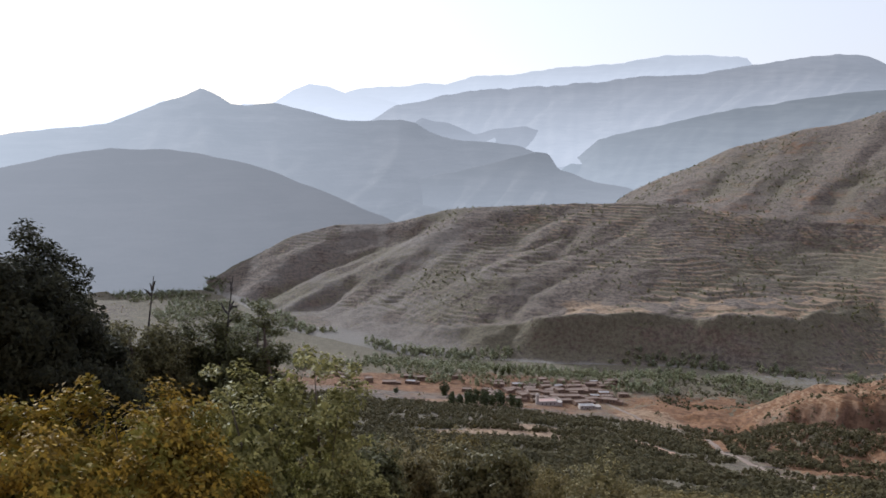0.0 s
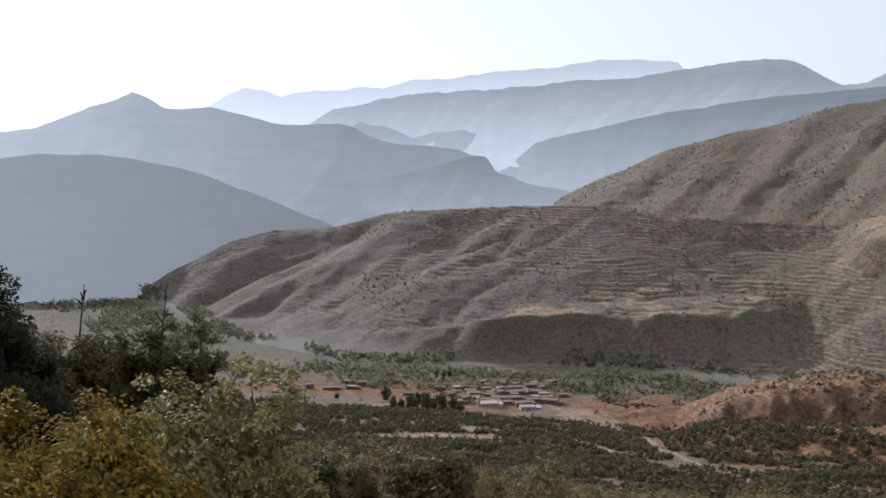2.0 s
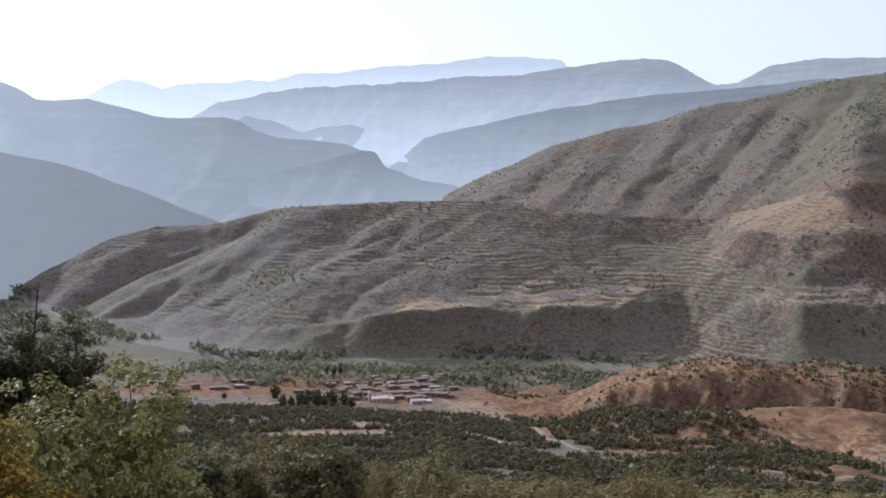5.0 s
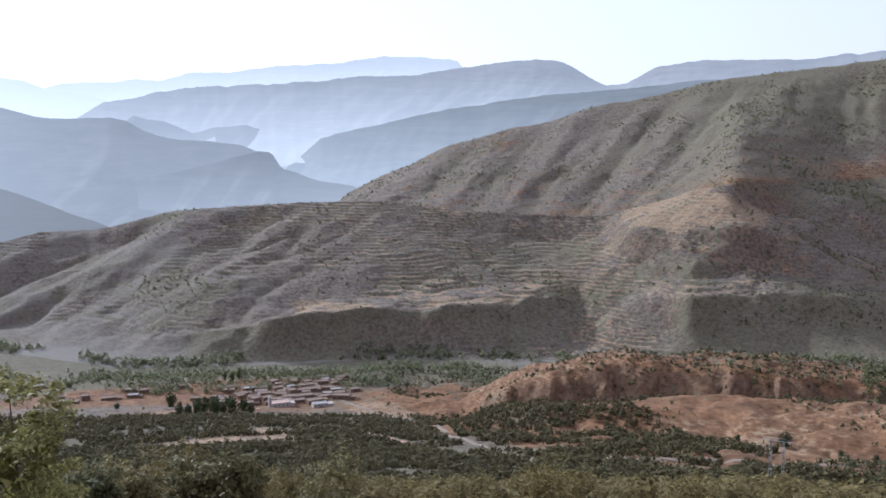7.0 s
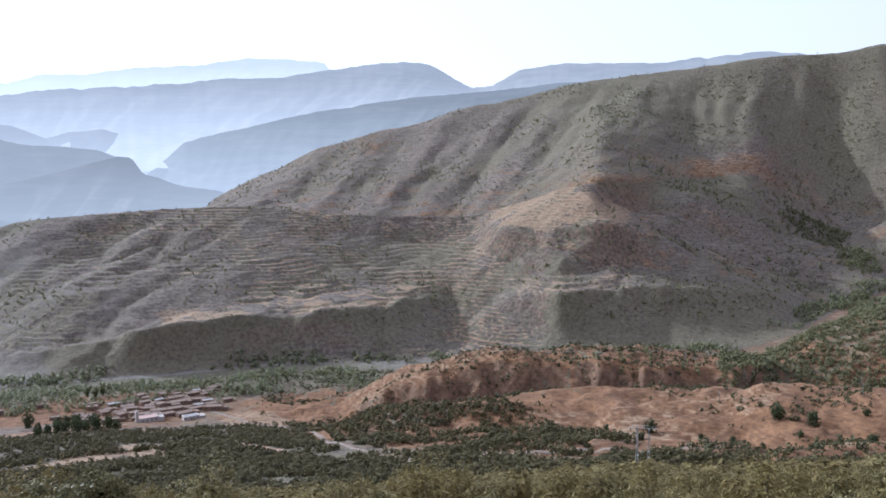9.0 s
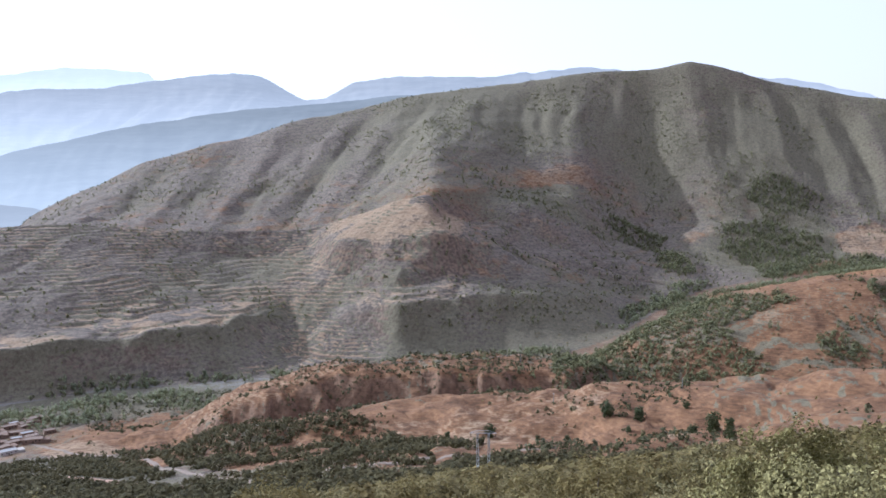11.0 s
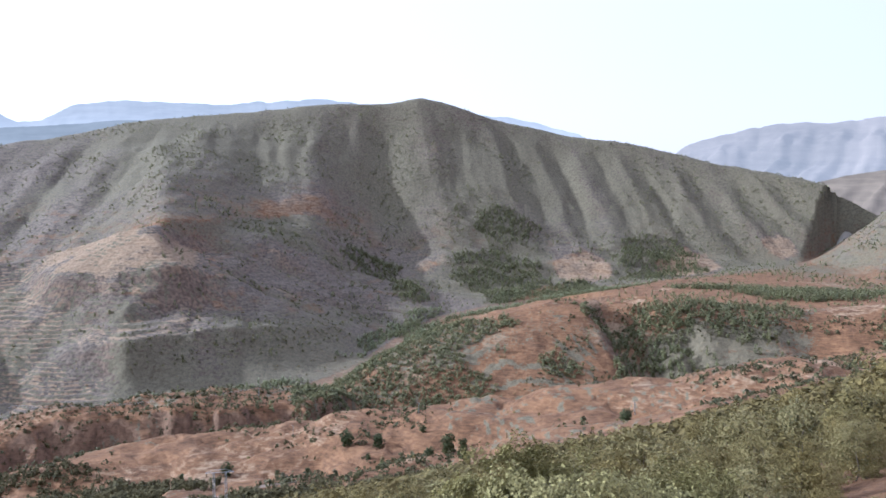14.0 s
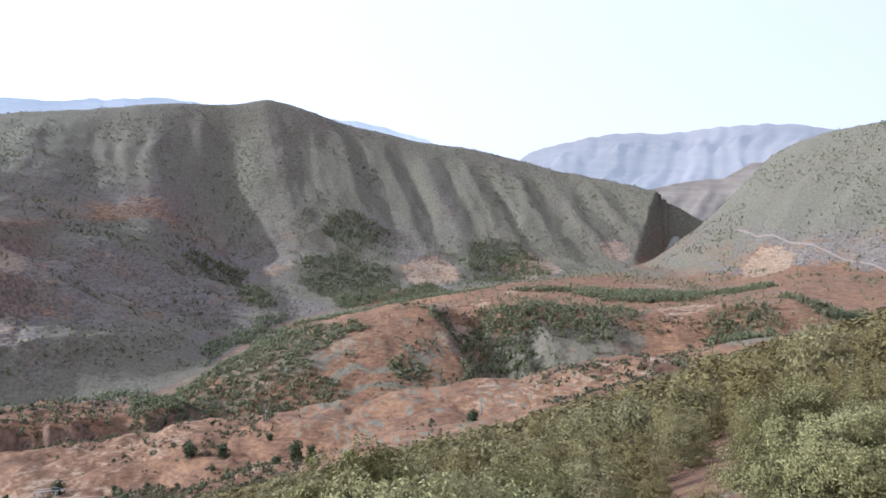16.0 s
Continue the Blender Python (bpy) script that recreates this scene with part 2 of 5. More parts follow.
def land(x, y):
    """Height of the ground, and the weights of its cover: green scrub, red earth, pale field, gravelly bed; some hold
    painted haze and shade.
    """
    s = x * DOWN[0] + y * DOWN[1]
    r0 = np.hypot(x, y)
    lump = fbm(x, y, 120, 5, 3)
    fine = fbm(x, y, 22, 4, 9)
    near = ramp(np.hypot(x, y), 5, 60)
    hill = steps(s, [-3000, -60, 0, 60, 150, 271, 450, 620, 720, 820, 5000], [1250, 260, 233.2, 206, 169, 121, 72, 30, 6, -12, -40])
    hill = hill + near * (5 * lump + 1.2 * fine) * ramp(s, -400, 60)
    dr, zr, rr, side = along(RIVER, x, y)
    cap = 112 * ramp(x, 520, 1250) - 34 * ramp(r0, 1020, 1420) * (1 - ramp(np.degrees(np.arctan2(x, y)), 80, 87))
    bank = zr + np.minimum(np.maximum(0, dr - 22) * np.where(side > 0, 0.02, 0.06 + 0.15 * ramp(x, -260, 20)), np.maximum(cap - zr, 4)) + 2.5 * lump * ramp(dr, 20, 140)
    z = smax(hill, bank, 14)
    # the low bench with its eroded scarp, and the red ploughed rise
    d, h, run, sd = along(BENCH_CREST, x, y)
    cut = 36 * np.maximum(0, fbm(x, y, 85, 4, 31) + 0.15) + 15 * np.abs(fbm(x, y, 26, 3, 37))
    bench = h + 3 * fine - steps(np.maximum(0, d - 38 + cut * np.where(sd < 0, 1.0, 0.2)), [0, 5, 27, 90, 400], [0, 3, 29, 47, 150])
    flute = 1 - ramp(np.abs(fbm(run + 6 * lump, d * 0.2, 24, 3, 219)), 0.0, 0.35)
    bench = bench - 17 * flute * ramp(d, 20, 44) * (1 - ramp(d, 90, 130)) * np.where(sd < 0, 1.0, 0.3)
    scarp_face = ramp(bench - z, -3, 3) * ramp(h - bench, 4, 9) * np.where(sd < 0, 1.0, 0.3)
    z = smax(z, bench, 5)
    d, h, run, sd = along(RED_CREST, x, y)
    red = h - steps(d + 12 * lump, [0, 35, 70, 110, 400], [0, 4, 16, 34, 160])
    z = smax(z, red, 8)
    # the spur between the river and the side valley
    d, h, run, sd = along(SPUR_CREST, x, y, 60.0)
    gully = ramp(np.abs(fbm(run, d * 0.15, 90, 3, 41)), 0.0, 0.35)
    dd = np.maximum(0, d - 12)
    spur = h - steps(dd, [0, 40, 110, 220, 600], [0, 10, 46, 88, 210]) - (1 - gully) * 7 * ramp(d, 15, 80) + 3 * lump
    z = smax(z, spur, 7)
    off_spur = ramp(d, 110, 190)
    d, h, run, sd = along(RAVINE, x, y)
    d_rav = d * np.where(sd > 0, 0.5, 1.2)
    z = z - 30 * (1 - ramp(d_rav + 7 * fine, 3, 40))
    # the far side: the terraced hill, the middle slopes and the ribbed mountain between the lines of the plan
    az = np.degrees(np.arctan2(x, y))
    bend = 0.8 * fbm(x, y, 150, 4, 201)
    azw = az + bend
    sway = 16 * fbm(x, y, 90, 4, 205) + 7 * fbm(x, y, 30, 3, 206)
    rk = [np.interp(az, *BANK[:2])] + [np.interp(azw, *L[:2]) for L in FAR_LINES]
    zk = [np.interp(az, BANK[0], BANK[2])] + [np.interp(azw, L[0], L[2]) for L in FAR_LINES]
    rk[0] = rk[0] + 12
    for k in (1, 2, 3):
        rk[k] = np.maximum(rk[k] + sway * ramp(r0, 800, 900), rk[k - 1] + 6)
    rk[4], rk[5] = np.maximum(rk[4] + 0.5 * sway, rk[3] + 6), np.maximum(rk[5] + 0.5 * sway, rk[4] + 20)
    rise = np.full(x.shape, -80.0)
    for k in range(6):
        f = np.clip((r0 - rk[k]) / (rk[k + 1] - rk[k]), 0, 1)
        f = f ** (1.7, 1, 1, 1, 1, 1.15)[k]
        rise = np.where(r0 > rk[k], zk[k] + (zk[k + 1] - zk[k]) * f, rise)
    rise = np.where(r0 > rk[6], zk[6] - 0.45 * (r0 - rk[6]), rise)
    t = np.clip((r0 - rk[0]) / (rk[4] - rk[0]), 0, 1)
    tb = (rk[1] - rk[0]) / (rk[4] - rk[0])
    bluff = zk[1]
    west = 1 - ramp(x, -20, 330)
    mid_slope = ramp(az, 37, 42)
    w = 0.95 * x - 0.31 * y + 0.55 * (rk[4] - r0)
    body = ramp(t, 0.03, 0.2) * ramp(1 - t, 0.0, 0.12)
    cleft = (1 - np.abs(fbm(w, (rk[4] - r0) * 0.35, 170, 3, 51))) ** 4
    rills = (1 - np.abs(fbm(x + 0.5 * y, y * 0.45, 95, 3, 151))) ** 3
    rise = rise + (4 * lump + 2 * fine) * body - cleft * (5 + 20 * west) * body - rills * 13 * mid_slope * ramp(r0, rk[1], rk[1] + 80) * (1 - ramp(r0, rk[5] - 30, rk[5] + 60))
    # gullies that run down over the bluff, and its rough face
    notch = (1 - np.abs(fbm(w + 0.4 * r0, r0 * 0.12, 120, 4, 207))) ** 4
    face = ramp(t, 0.01, 0.06) * (1 - ramp(t, tb, tb + 0.12)) * (1 - west) * (1 - 0.85 * ramp(az, 28, 32))
    rise = rise - 9 * notch * face + 3.5 * fbm(x, y, 26, 4, 208) * face
    # old terraces
    terr_zone = ramp(r0 - rk[1], 0, 18) * (1 - ramp(r0 - rk[4], -8, 8)) * ramp(fbm(x, y, 110, 4, 77) + 0.5 - 0.45 * west - 0.35 * mid_slope, 0.0, 0.2) * (0.45 + 0.55 * ramp(fbm(x, y, 34, 3, 78), -0.2, 0.15))
    terr_zone = np.maximum(terr_zone, ramp(az, 22, 25) * (1 - ramp(az, 32, 34)) * ramp(t, 0.03, 0.08) * (1 - ramp(r0 - rk[4], -8, 8)) * (0.3 + 0.7 * ramp(fbm(x, y, 40, 3, 78), -0.2, 0.15)))
    wob = 1.7 * fbm(x, y, 90, 5, 61)
    pitch = 3.6
    q = rise / pitch + wob
    qf = q - np.floor(q)
    stair = (np.floor(q) + ramp(qf, 0.78, 1.0) - wob) * pitch
    rise = rise + (stair - rise) * terr_zone * 0.9
    riser = terr_zone * ramp(qf, 0.74, 0.82) * ramp(1 - qf, 0.0, 0.06)
    edge = terr_zone * ramp(qf, 0.35, 0.55) * (1 - ramp(qf, 0.7, 0.78))
    # ridges and gullies of the mountain, fanning out from its middle
    f = np.clip((rk[6] - r0) / (rk[6] - rk[5]), 0, 1.3)
    fan = np.interp(az, [12, 30, 36, 45, 52, 60, 78], [-7, -6.5, -4.5, -0.6, 1.4, 3.4, 5.0])
    aze = az - fan * f + 0.7 * fbm(x, y, 230, 3, 81) + 0.35 * fbm(x, y, 70, 3, 82)
    ridge = np.interp(aze, RIB_AT[0], RIB_AT[1])
    small = np.abs(fbm(aze * 26, r0 * 0.22, 34, 3, 83))
    cut = ramp(f, 0.01, 0.22) * (1 - 0.55 * ramp(f, 0.55, 1.0)) * (1 - ramp(f, 1.0, 1.2))
    deep = np.interp(az, [12, 30, 38, 46, 54, 62, 78], [8, 12, 15, 15, 16, 15, 12])
    rise = rise - cut * (deep * (1 - ridge) - 9 * small - 6 * lump) + np.where(r0 > rk[5], 2.0 * fine, 0) * ramp(f, 0.0, 0.2)
    ends = ramp(az, -24, -20) * (1 - ramp(az + 0.5 * fine + 0.4 * lump, 81, 85)) * np.where(r0 > rk[0], 1, 0)
    before = z
    z = smax(z, rise * ends - 90 * (1 - ends), 4)
    far = (r0 > rk[0]) & (z > before - 1) & (ends > 0.3)
    on_main = np.where(far, ramp(r0 - rk[5], -30, 50), 0.0)
    in_terr = np.where(far, 1.0, 0.0) * (1 - ramp(r0 - rk[4], 0, 60)) * (1 - mid_slope)
    z = smax(z, 168 * np.exp(-((x - 2150) / 230) ** 2 - ((y - 340) / 190) ** 2) - 20 + 4 * lump, 8)
    d2, h2, run2, sd2 = along(RIGHT_CREST, x, y, 60.0)
    rmass = h2 - steps(d2, [0, 60, 200, 400, 800, 2000, 6000], [0, 30, 140, 255, 335, 600, 2400]) - 8 * ramp(d2, 10, 150) * np.abs(((run2 / 110 + 0.5 * lump) % 1.0) * 2 - 1) + 5 * lump
    on_right = ramp(rmass - z, -6, 12)
    z = smax(z, rmass, 10)
    open_land = ramp(r0, 260, 360) * ramp(980 - r0, 0, 160) * ramp(dr, 50, 130) * np.where(side < 0, 1.0, 0.0) * ramp(x, 120, 240)
    open_land = open_land * (0.25 + 0.75 * off_spur)
    z = z - open_land * (9 * (1 - np.abs(fbm(x, y, 120, 3, 111))) ** 5 + 4 * (1 - np.abs(fbm(x, y, 36, 3, 113))) ** 4 - 4)
    q3 = z / 2.6 + 1.2 * fbm(x, y, 70, 3, 107)
    low = ramp(r0, 300, 380) * ramp(1000 - r0, 0, 150) * ramp(dr, 60, 120) * np.where(side < 0, 1.0, 0.0) * ramp(x, 120, 260)
    z = z + 0.55 * low * (ramp(q3 - np.floor(q3), 0.55, 1.0) - (q3 - np.floor(q3))) * 2.6
    z = z + ramp(r0, 60, 200) * 0.9 * fbm(x, y, 13, 3, 101) * ramp(dr, 15, 60)
    lynchet = low * ramp(q3 - np.floor(q3), 0.55, 0.75) * ramp(np.ceil(q3) - q3, 0.0, 0.08) * ramp(fbm(x, y, 45, 3, 221), -0.1, 0.2)
    z = np.maximum(z, -45)
    # cover
    patch = fbm(x, y, 140, 4, 91)
    plots = fbm(x, y, 60, 3, 95)
    r = np.hypot(x, y)
    on_terr = in_terr
    on_mid = np.where(far, 1.0, 0.0) * mid_slope * (1 - on_main)
    near_side = (1 - on_terr) * (1 - on_mid) * (1 - on_main) * (1 - on_right)
    strata = fbm(0.7 * x - 0.7 * y, z * 6.0, 120, 4, 103)
    wood = ramp(wood_edge(x, y) - r, -20, 20)
    # scrub: thick on the mountain's upper slopes and in its gullies, in rows on the terraces, on the bluffs; some of it
    # is painted shade
    green = 0.2 + 0.4 * patch
    high = ramp(f, 0.95, 0.35)
    green = green + on_main * (0.08 + 0.42 * high * ramp(az, 24, 36) + 0.3 * (1 - ridge) * cut - 0.08 * (1 - ramp(az, 22, 34)) + 0.22 * ramp(az, 48, 54) * (1 - high))
    green = green + 0.8 * on_right * (0.3 + 0.7 * ramp(z + 30 * patch, 140, 220))
    green = green + 0.7 * (1 - ramp(np.abs(dr - 60), 30, 100)) * ramp(20 - z + 0.05 * x, 0, 8) * (1 - 0.85 * ramp(x, 280, 420)) * (1 - on_terr)
    bluff_face = on_terr * ramp(t, 0.0, 0.03) * (1 - ramp(r0 - rk[1], -4, 10)) * ramp(bluff - zk[0], 18, 40) * (1 - ramp(az, 23, 25) * (1 - ramp(az, 32, 34)))
    # scrub on risers and bluff face also puts their shade into the colour
    green = green + on_terr * (-0.26 + 0.3 * cleft * body + 1.2 * riser - 0.5 * edge + 0.6 * bluff_face)
    green = green + 0.35 * ramp(fbm(w, rise * 3.5, 150, 4, 97), 0.05, 0.3) * on_terr + 0.2 * near_side * ramp(60 - z, 0, 40)
    green = green + on_mid * (0.02 + 0.35 * rills + 0.3 * ramp(az, 50, 56) * ramp(patch, -0.1, 0.3) + 0.3 * ramp(0.6 - t, 0.0, 0.3) * (1 - ramp(az, 46, 50)))
    # shadow below the scarp, put into the cover as extra scrub
    scarp_shade = np.where(far, 1.0, 0.0) * ramp(az, 35.6, 36.6) * (1 - ramp(az, 44, 47)) * ramp(r0 - rk[4], -50, -10) * (1 - ramp(r0 - rk[5], -12, 2))
    green = green + 0.2 * scarp_shade
    ds, hs, rs, ss = along(SPUR_CREST, x, y)
    # ravine: scrub that also puts some of its shade into the colour
    ravine = 1 - ramp(d_rav, 18, 42)
    green = green + 0.3 * ravine + (0.25 + 0.9 * ramp(fbm(x, y, 70, 3, 215), -0.1, 0.2)) * np.where(ss < 0, 0.75, 0) * ramp(x, 490, 560) * ramp(ds, 30, 60) * (1 - ramp(ds, 150, 190)) + 0.3 * (1 - ramp(ds, 40, 70)) * ramp(680 - x, 0, 60)
    green = green + 0.7 * wood * ramp(r, 40, 90) - 0.55 * open_land + 0.12 * scarp_face + 0.95 * lynchet
    # the west term puts the dull tone of haze into the terraced slope
    green = green + 0.45 * strata * near_side * (1 - wood) + 0.2 * west * on_terr
    redness = 0.1 - 0.2 * strata + 0.3 * ramp(40 - z, 0, 25) * near_side * ramp(r, 560, 640) + 0.35 * plots + 0.8 * ramp(x + 0.4 * (500 - y), 120, 380) * near_side + 0.25 * patch - 0.28 * on_terr
    # valley floor on the left: its hazy grey is put into the cover
    flat = ramp(-x, 150, 300) * ramp(r, 700, 900) * near_side
    redness, green = redness - 0.5 * flat, green + 0.4 * flat
    # the west term takes red out, again for the painted haze
    redness = redness + (0.25 + 0.5 * ramp(fbm(x, y, 75, 3, 223), -0.1, 0.3)) * open_land + 0.7 * (1 - ramp(r, 50, 130)) - 0.3 * west * on_terr - 0.2 * scarp_face
    redness = redness + on_main * (0.22 * (1 - high) * (1 - ramp(az, 46, 52)) + 0.1 * (1 - ramp(az, 24, 36)) - 0.2) - 0.1 * on_mid + 0.15 * on_right * (1 - ramp(z, 140, 220))
    field = 0.5 * ramp(plots + 0.25 * patch + 0.25 * fine, 0.3, 0.5) * (1 - on_main * high) * (1 - 0.6 * on_terr)
    strips = ramp(fbm(w, rise * 5.0, 130, 4, 99), 0.12, 0.34) * ramp(rise, 30, 50)
    # dry grass: terrace edges, the bench over the bluff, the flat top before the scarp; on the edges it also paints lit
    # treads
    field = np.maximum(field, 0.45 * strips * on_terr)
    field = np.maximum(field, 1.0 * edge * on_terr * ramp(fbm(x, y, 70, 3, 209), -0.35, 0.1) * (1 - 0.6 * west))
    bench_top = ramp(r0 - rk[1], 2, 14) * (1 - ramp(r0 - rk[2], -10, 40)) * ramp(az, 5, 9) * (1 - ramp(az, 23, 26))
    field = np.maximum(field, 0.75 * bench_top * on_terr * ramp(fbm(x, y, 60, 3, 211), -0.25, 0.1))
    green = green + 0.45 * on_terr * ramp(az, 23, 26) * (1 - ramp(az, 34, 36)) * ramp(fbm(x, y, 70, 4, 229), -0.05, 0.2)
    flat_top = ramp(r0 - rk[3], 0, 20) * (1 - ramp(r0 - rk[4], -10, 20)) * ramp(az, 28, 30.5) * (1 - ramp(az, 37.5, 39))
    field = np.maximum(field, 0.85 * flat_top * ramp(fbm(x, y, 50, 3, 213), -0.4, 0.0))
    green = green - 0.5 * flat_top - 0.3 * bench_top * on_terr
    field = np.maximum(field, 0.36 * open_land * ramp(fbm(x, y, 95, 3, 225), 0.02, 0.16) * (1 - scarp_face))
    ledge = np.where(far, 1.0, 0.0) * ramp(r0 - rk[5], -8, 2) * (1 - ramp(r0 - rk[5], 45, 80)) * ramp(az, 41.5, 43) * (1 - ramp(az, 46, 47))
    green, field, redness = green - 0.6 * ledge, np.maximum(field, 0.5 * ledge), redness + 0.15 * ledge
    gravel_and_haze = (1 - ramp(dr + 8 * fine, 9, 24)) * ramp(zr + 7 - z, 0, 4) + 0.45 * ramp(-x, -60, 60) * ramp(x, -260, -150) * (1 - ramp(dr, 25, 70)) * ramp(14 - z, 0, 8)
    # the west term paints pale grey haze on the slope through this weight
    gravel_and_haze = gravel_and_haze * (1 - 0.7 * ramp(x, 520, 640)) + 0.4 * west * on_terr * ramp(fbm(x, y, 60, 4, 217), -0.35, 0.2) + 0.3 * flat * ramp(r, 1250, 1400)
    for px, py, ax, ay, kind in PLOTS:
        k = ramp(1.25 - np.hypot((x - px) / ax, (y - py) / ay) + 0.3 * fbm(x, y, 28, 3, 119), 0.0, 0.3)
        green = green - 0.75 * k
        redness = redness + (0.9 if kind == "red" else 0.2) * k
        field = np.maximum(field, (0.6 if kind == "pale" else 0.0) * k)
    return z, green, redness, field, np.clip(gravel_and_haze, 0, 1)


# ---- materials ----
def nodes_of(name, rough=0.9):
    m = bpy.data.materials.new(name)
    m.use_nodes = True
    nt = m.node_tree
    b = nt.nodes["Principled BSDF"]
    b.inputs["Roughness"].default_value = rough
    b.inputs["Specular IOR Level"].default_value = 0.25
    return m, nt, b


def noise_node(nt, scale, detail=5.0, rough=0.6, where="Object"):
    tc = nt.nodes.new("ShaderNodeTexCoord")
    n = nt.nodes.new("ShaderNodeTexNoise")
    n.inputs["Scale"].default_value, n.inputs["Detail"].default_value, n.inputs["Roughness"].default_value = scale, detail, rough
    nt.links.new(tc.outputs[where], n.inputs["Vector"])
    return n.outputs["Fac"]


def mixed(nt, fac, a, b, blend="MIX"):
    m = nt.nodes.new("ShaderNodeMix")
    m.data_type, m.blend_type = "RGBA", blend
    for k, v in ((0, fac), (6, a), (7, b)):
        if isinstance(v, (int, float)):
            m.inputs[k].default_value = v
        elif isinstance(v, tuple):
            m.inputs[k].default_value = (*v, 1)
        else:
            nt.links.new(v, m.inputs[k])
    return m.outputs[2]


def span(nt, v, lo, hi, out_lo=0.0, out_hi=1.0):
    r = nt.nodes.new("ShaderNodeMapRange")
    nt.links.new(v, r.inputs[0])
    for k, x in enumerate((lo, hi, out_lo, out_hi)):
        r.inputs[k + 1].default_value = x
    return r.outputs[0]


def sums(nt, op, a, b):
    m = nt.nodes.new("ShaderNodeMath")
    m.operation = op
    for k, v in enumerate((a, b)):
        if isinstance(v, (int, float)):
            m.inputs[k].default_value = v
        else:
            nt.links.new(v, m.inputs[k])
    return m.outputs[0]


def bumped(nt, b, height, strength, distance):
    n = nt.nodes.new("ShaderNodeBump")
    n.inputs["Strength"].default_value, n.inputs["Distance"].default_value = strength, distance
    nt.links.new(height, n.inputs["Height"])
    nt.links.new(n.outputs[0], b.inputs["Normal"])


def contour_noise(nt, along, up, detail=4.0):
    """Noise drawn out along the contours of the slopes, as old terraces, goat paths and rows of scrub are."""
    tc = nt.nodes.new("ShaderNodeTexCoord")
    mp = nt.nodes.new("ShaderNodeMapping")
    mp.inputs["Scale"].default_value = (along, along, up)
    n = nt.nodes.new("ShaderNodeTexNoise")
    n.inputs["Scale"].default_value, n.inputs["Detail"].default_value, n.inputs["Roughness"].default_value = 1.0, detail, 0.62
    nt.links.new(tc.outputs["Object"], mp.inputs["Vector"])
    nt.links.new(mp.outputs[0], n.inputs["Vector"])
    return n.outputs["Fac"]


def weighed(nt, first, *terms):
    """first + the sum of k * (noise - 0.5)."""
    for v, k in terms:
        first = sums(nt, "ADD", first, sums(nt, "MULTIPLY", sums(nt, "SUBTRACT", v, 0.5), k))
    return first


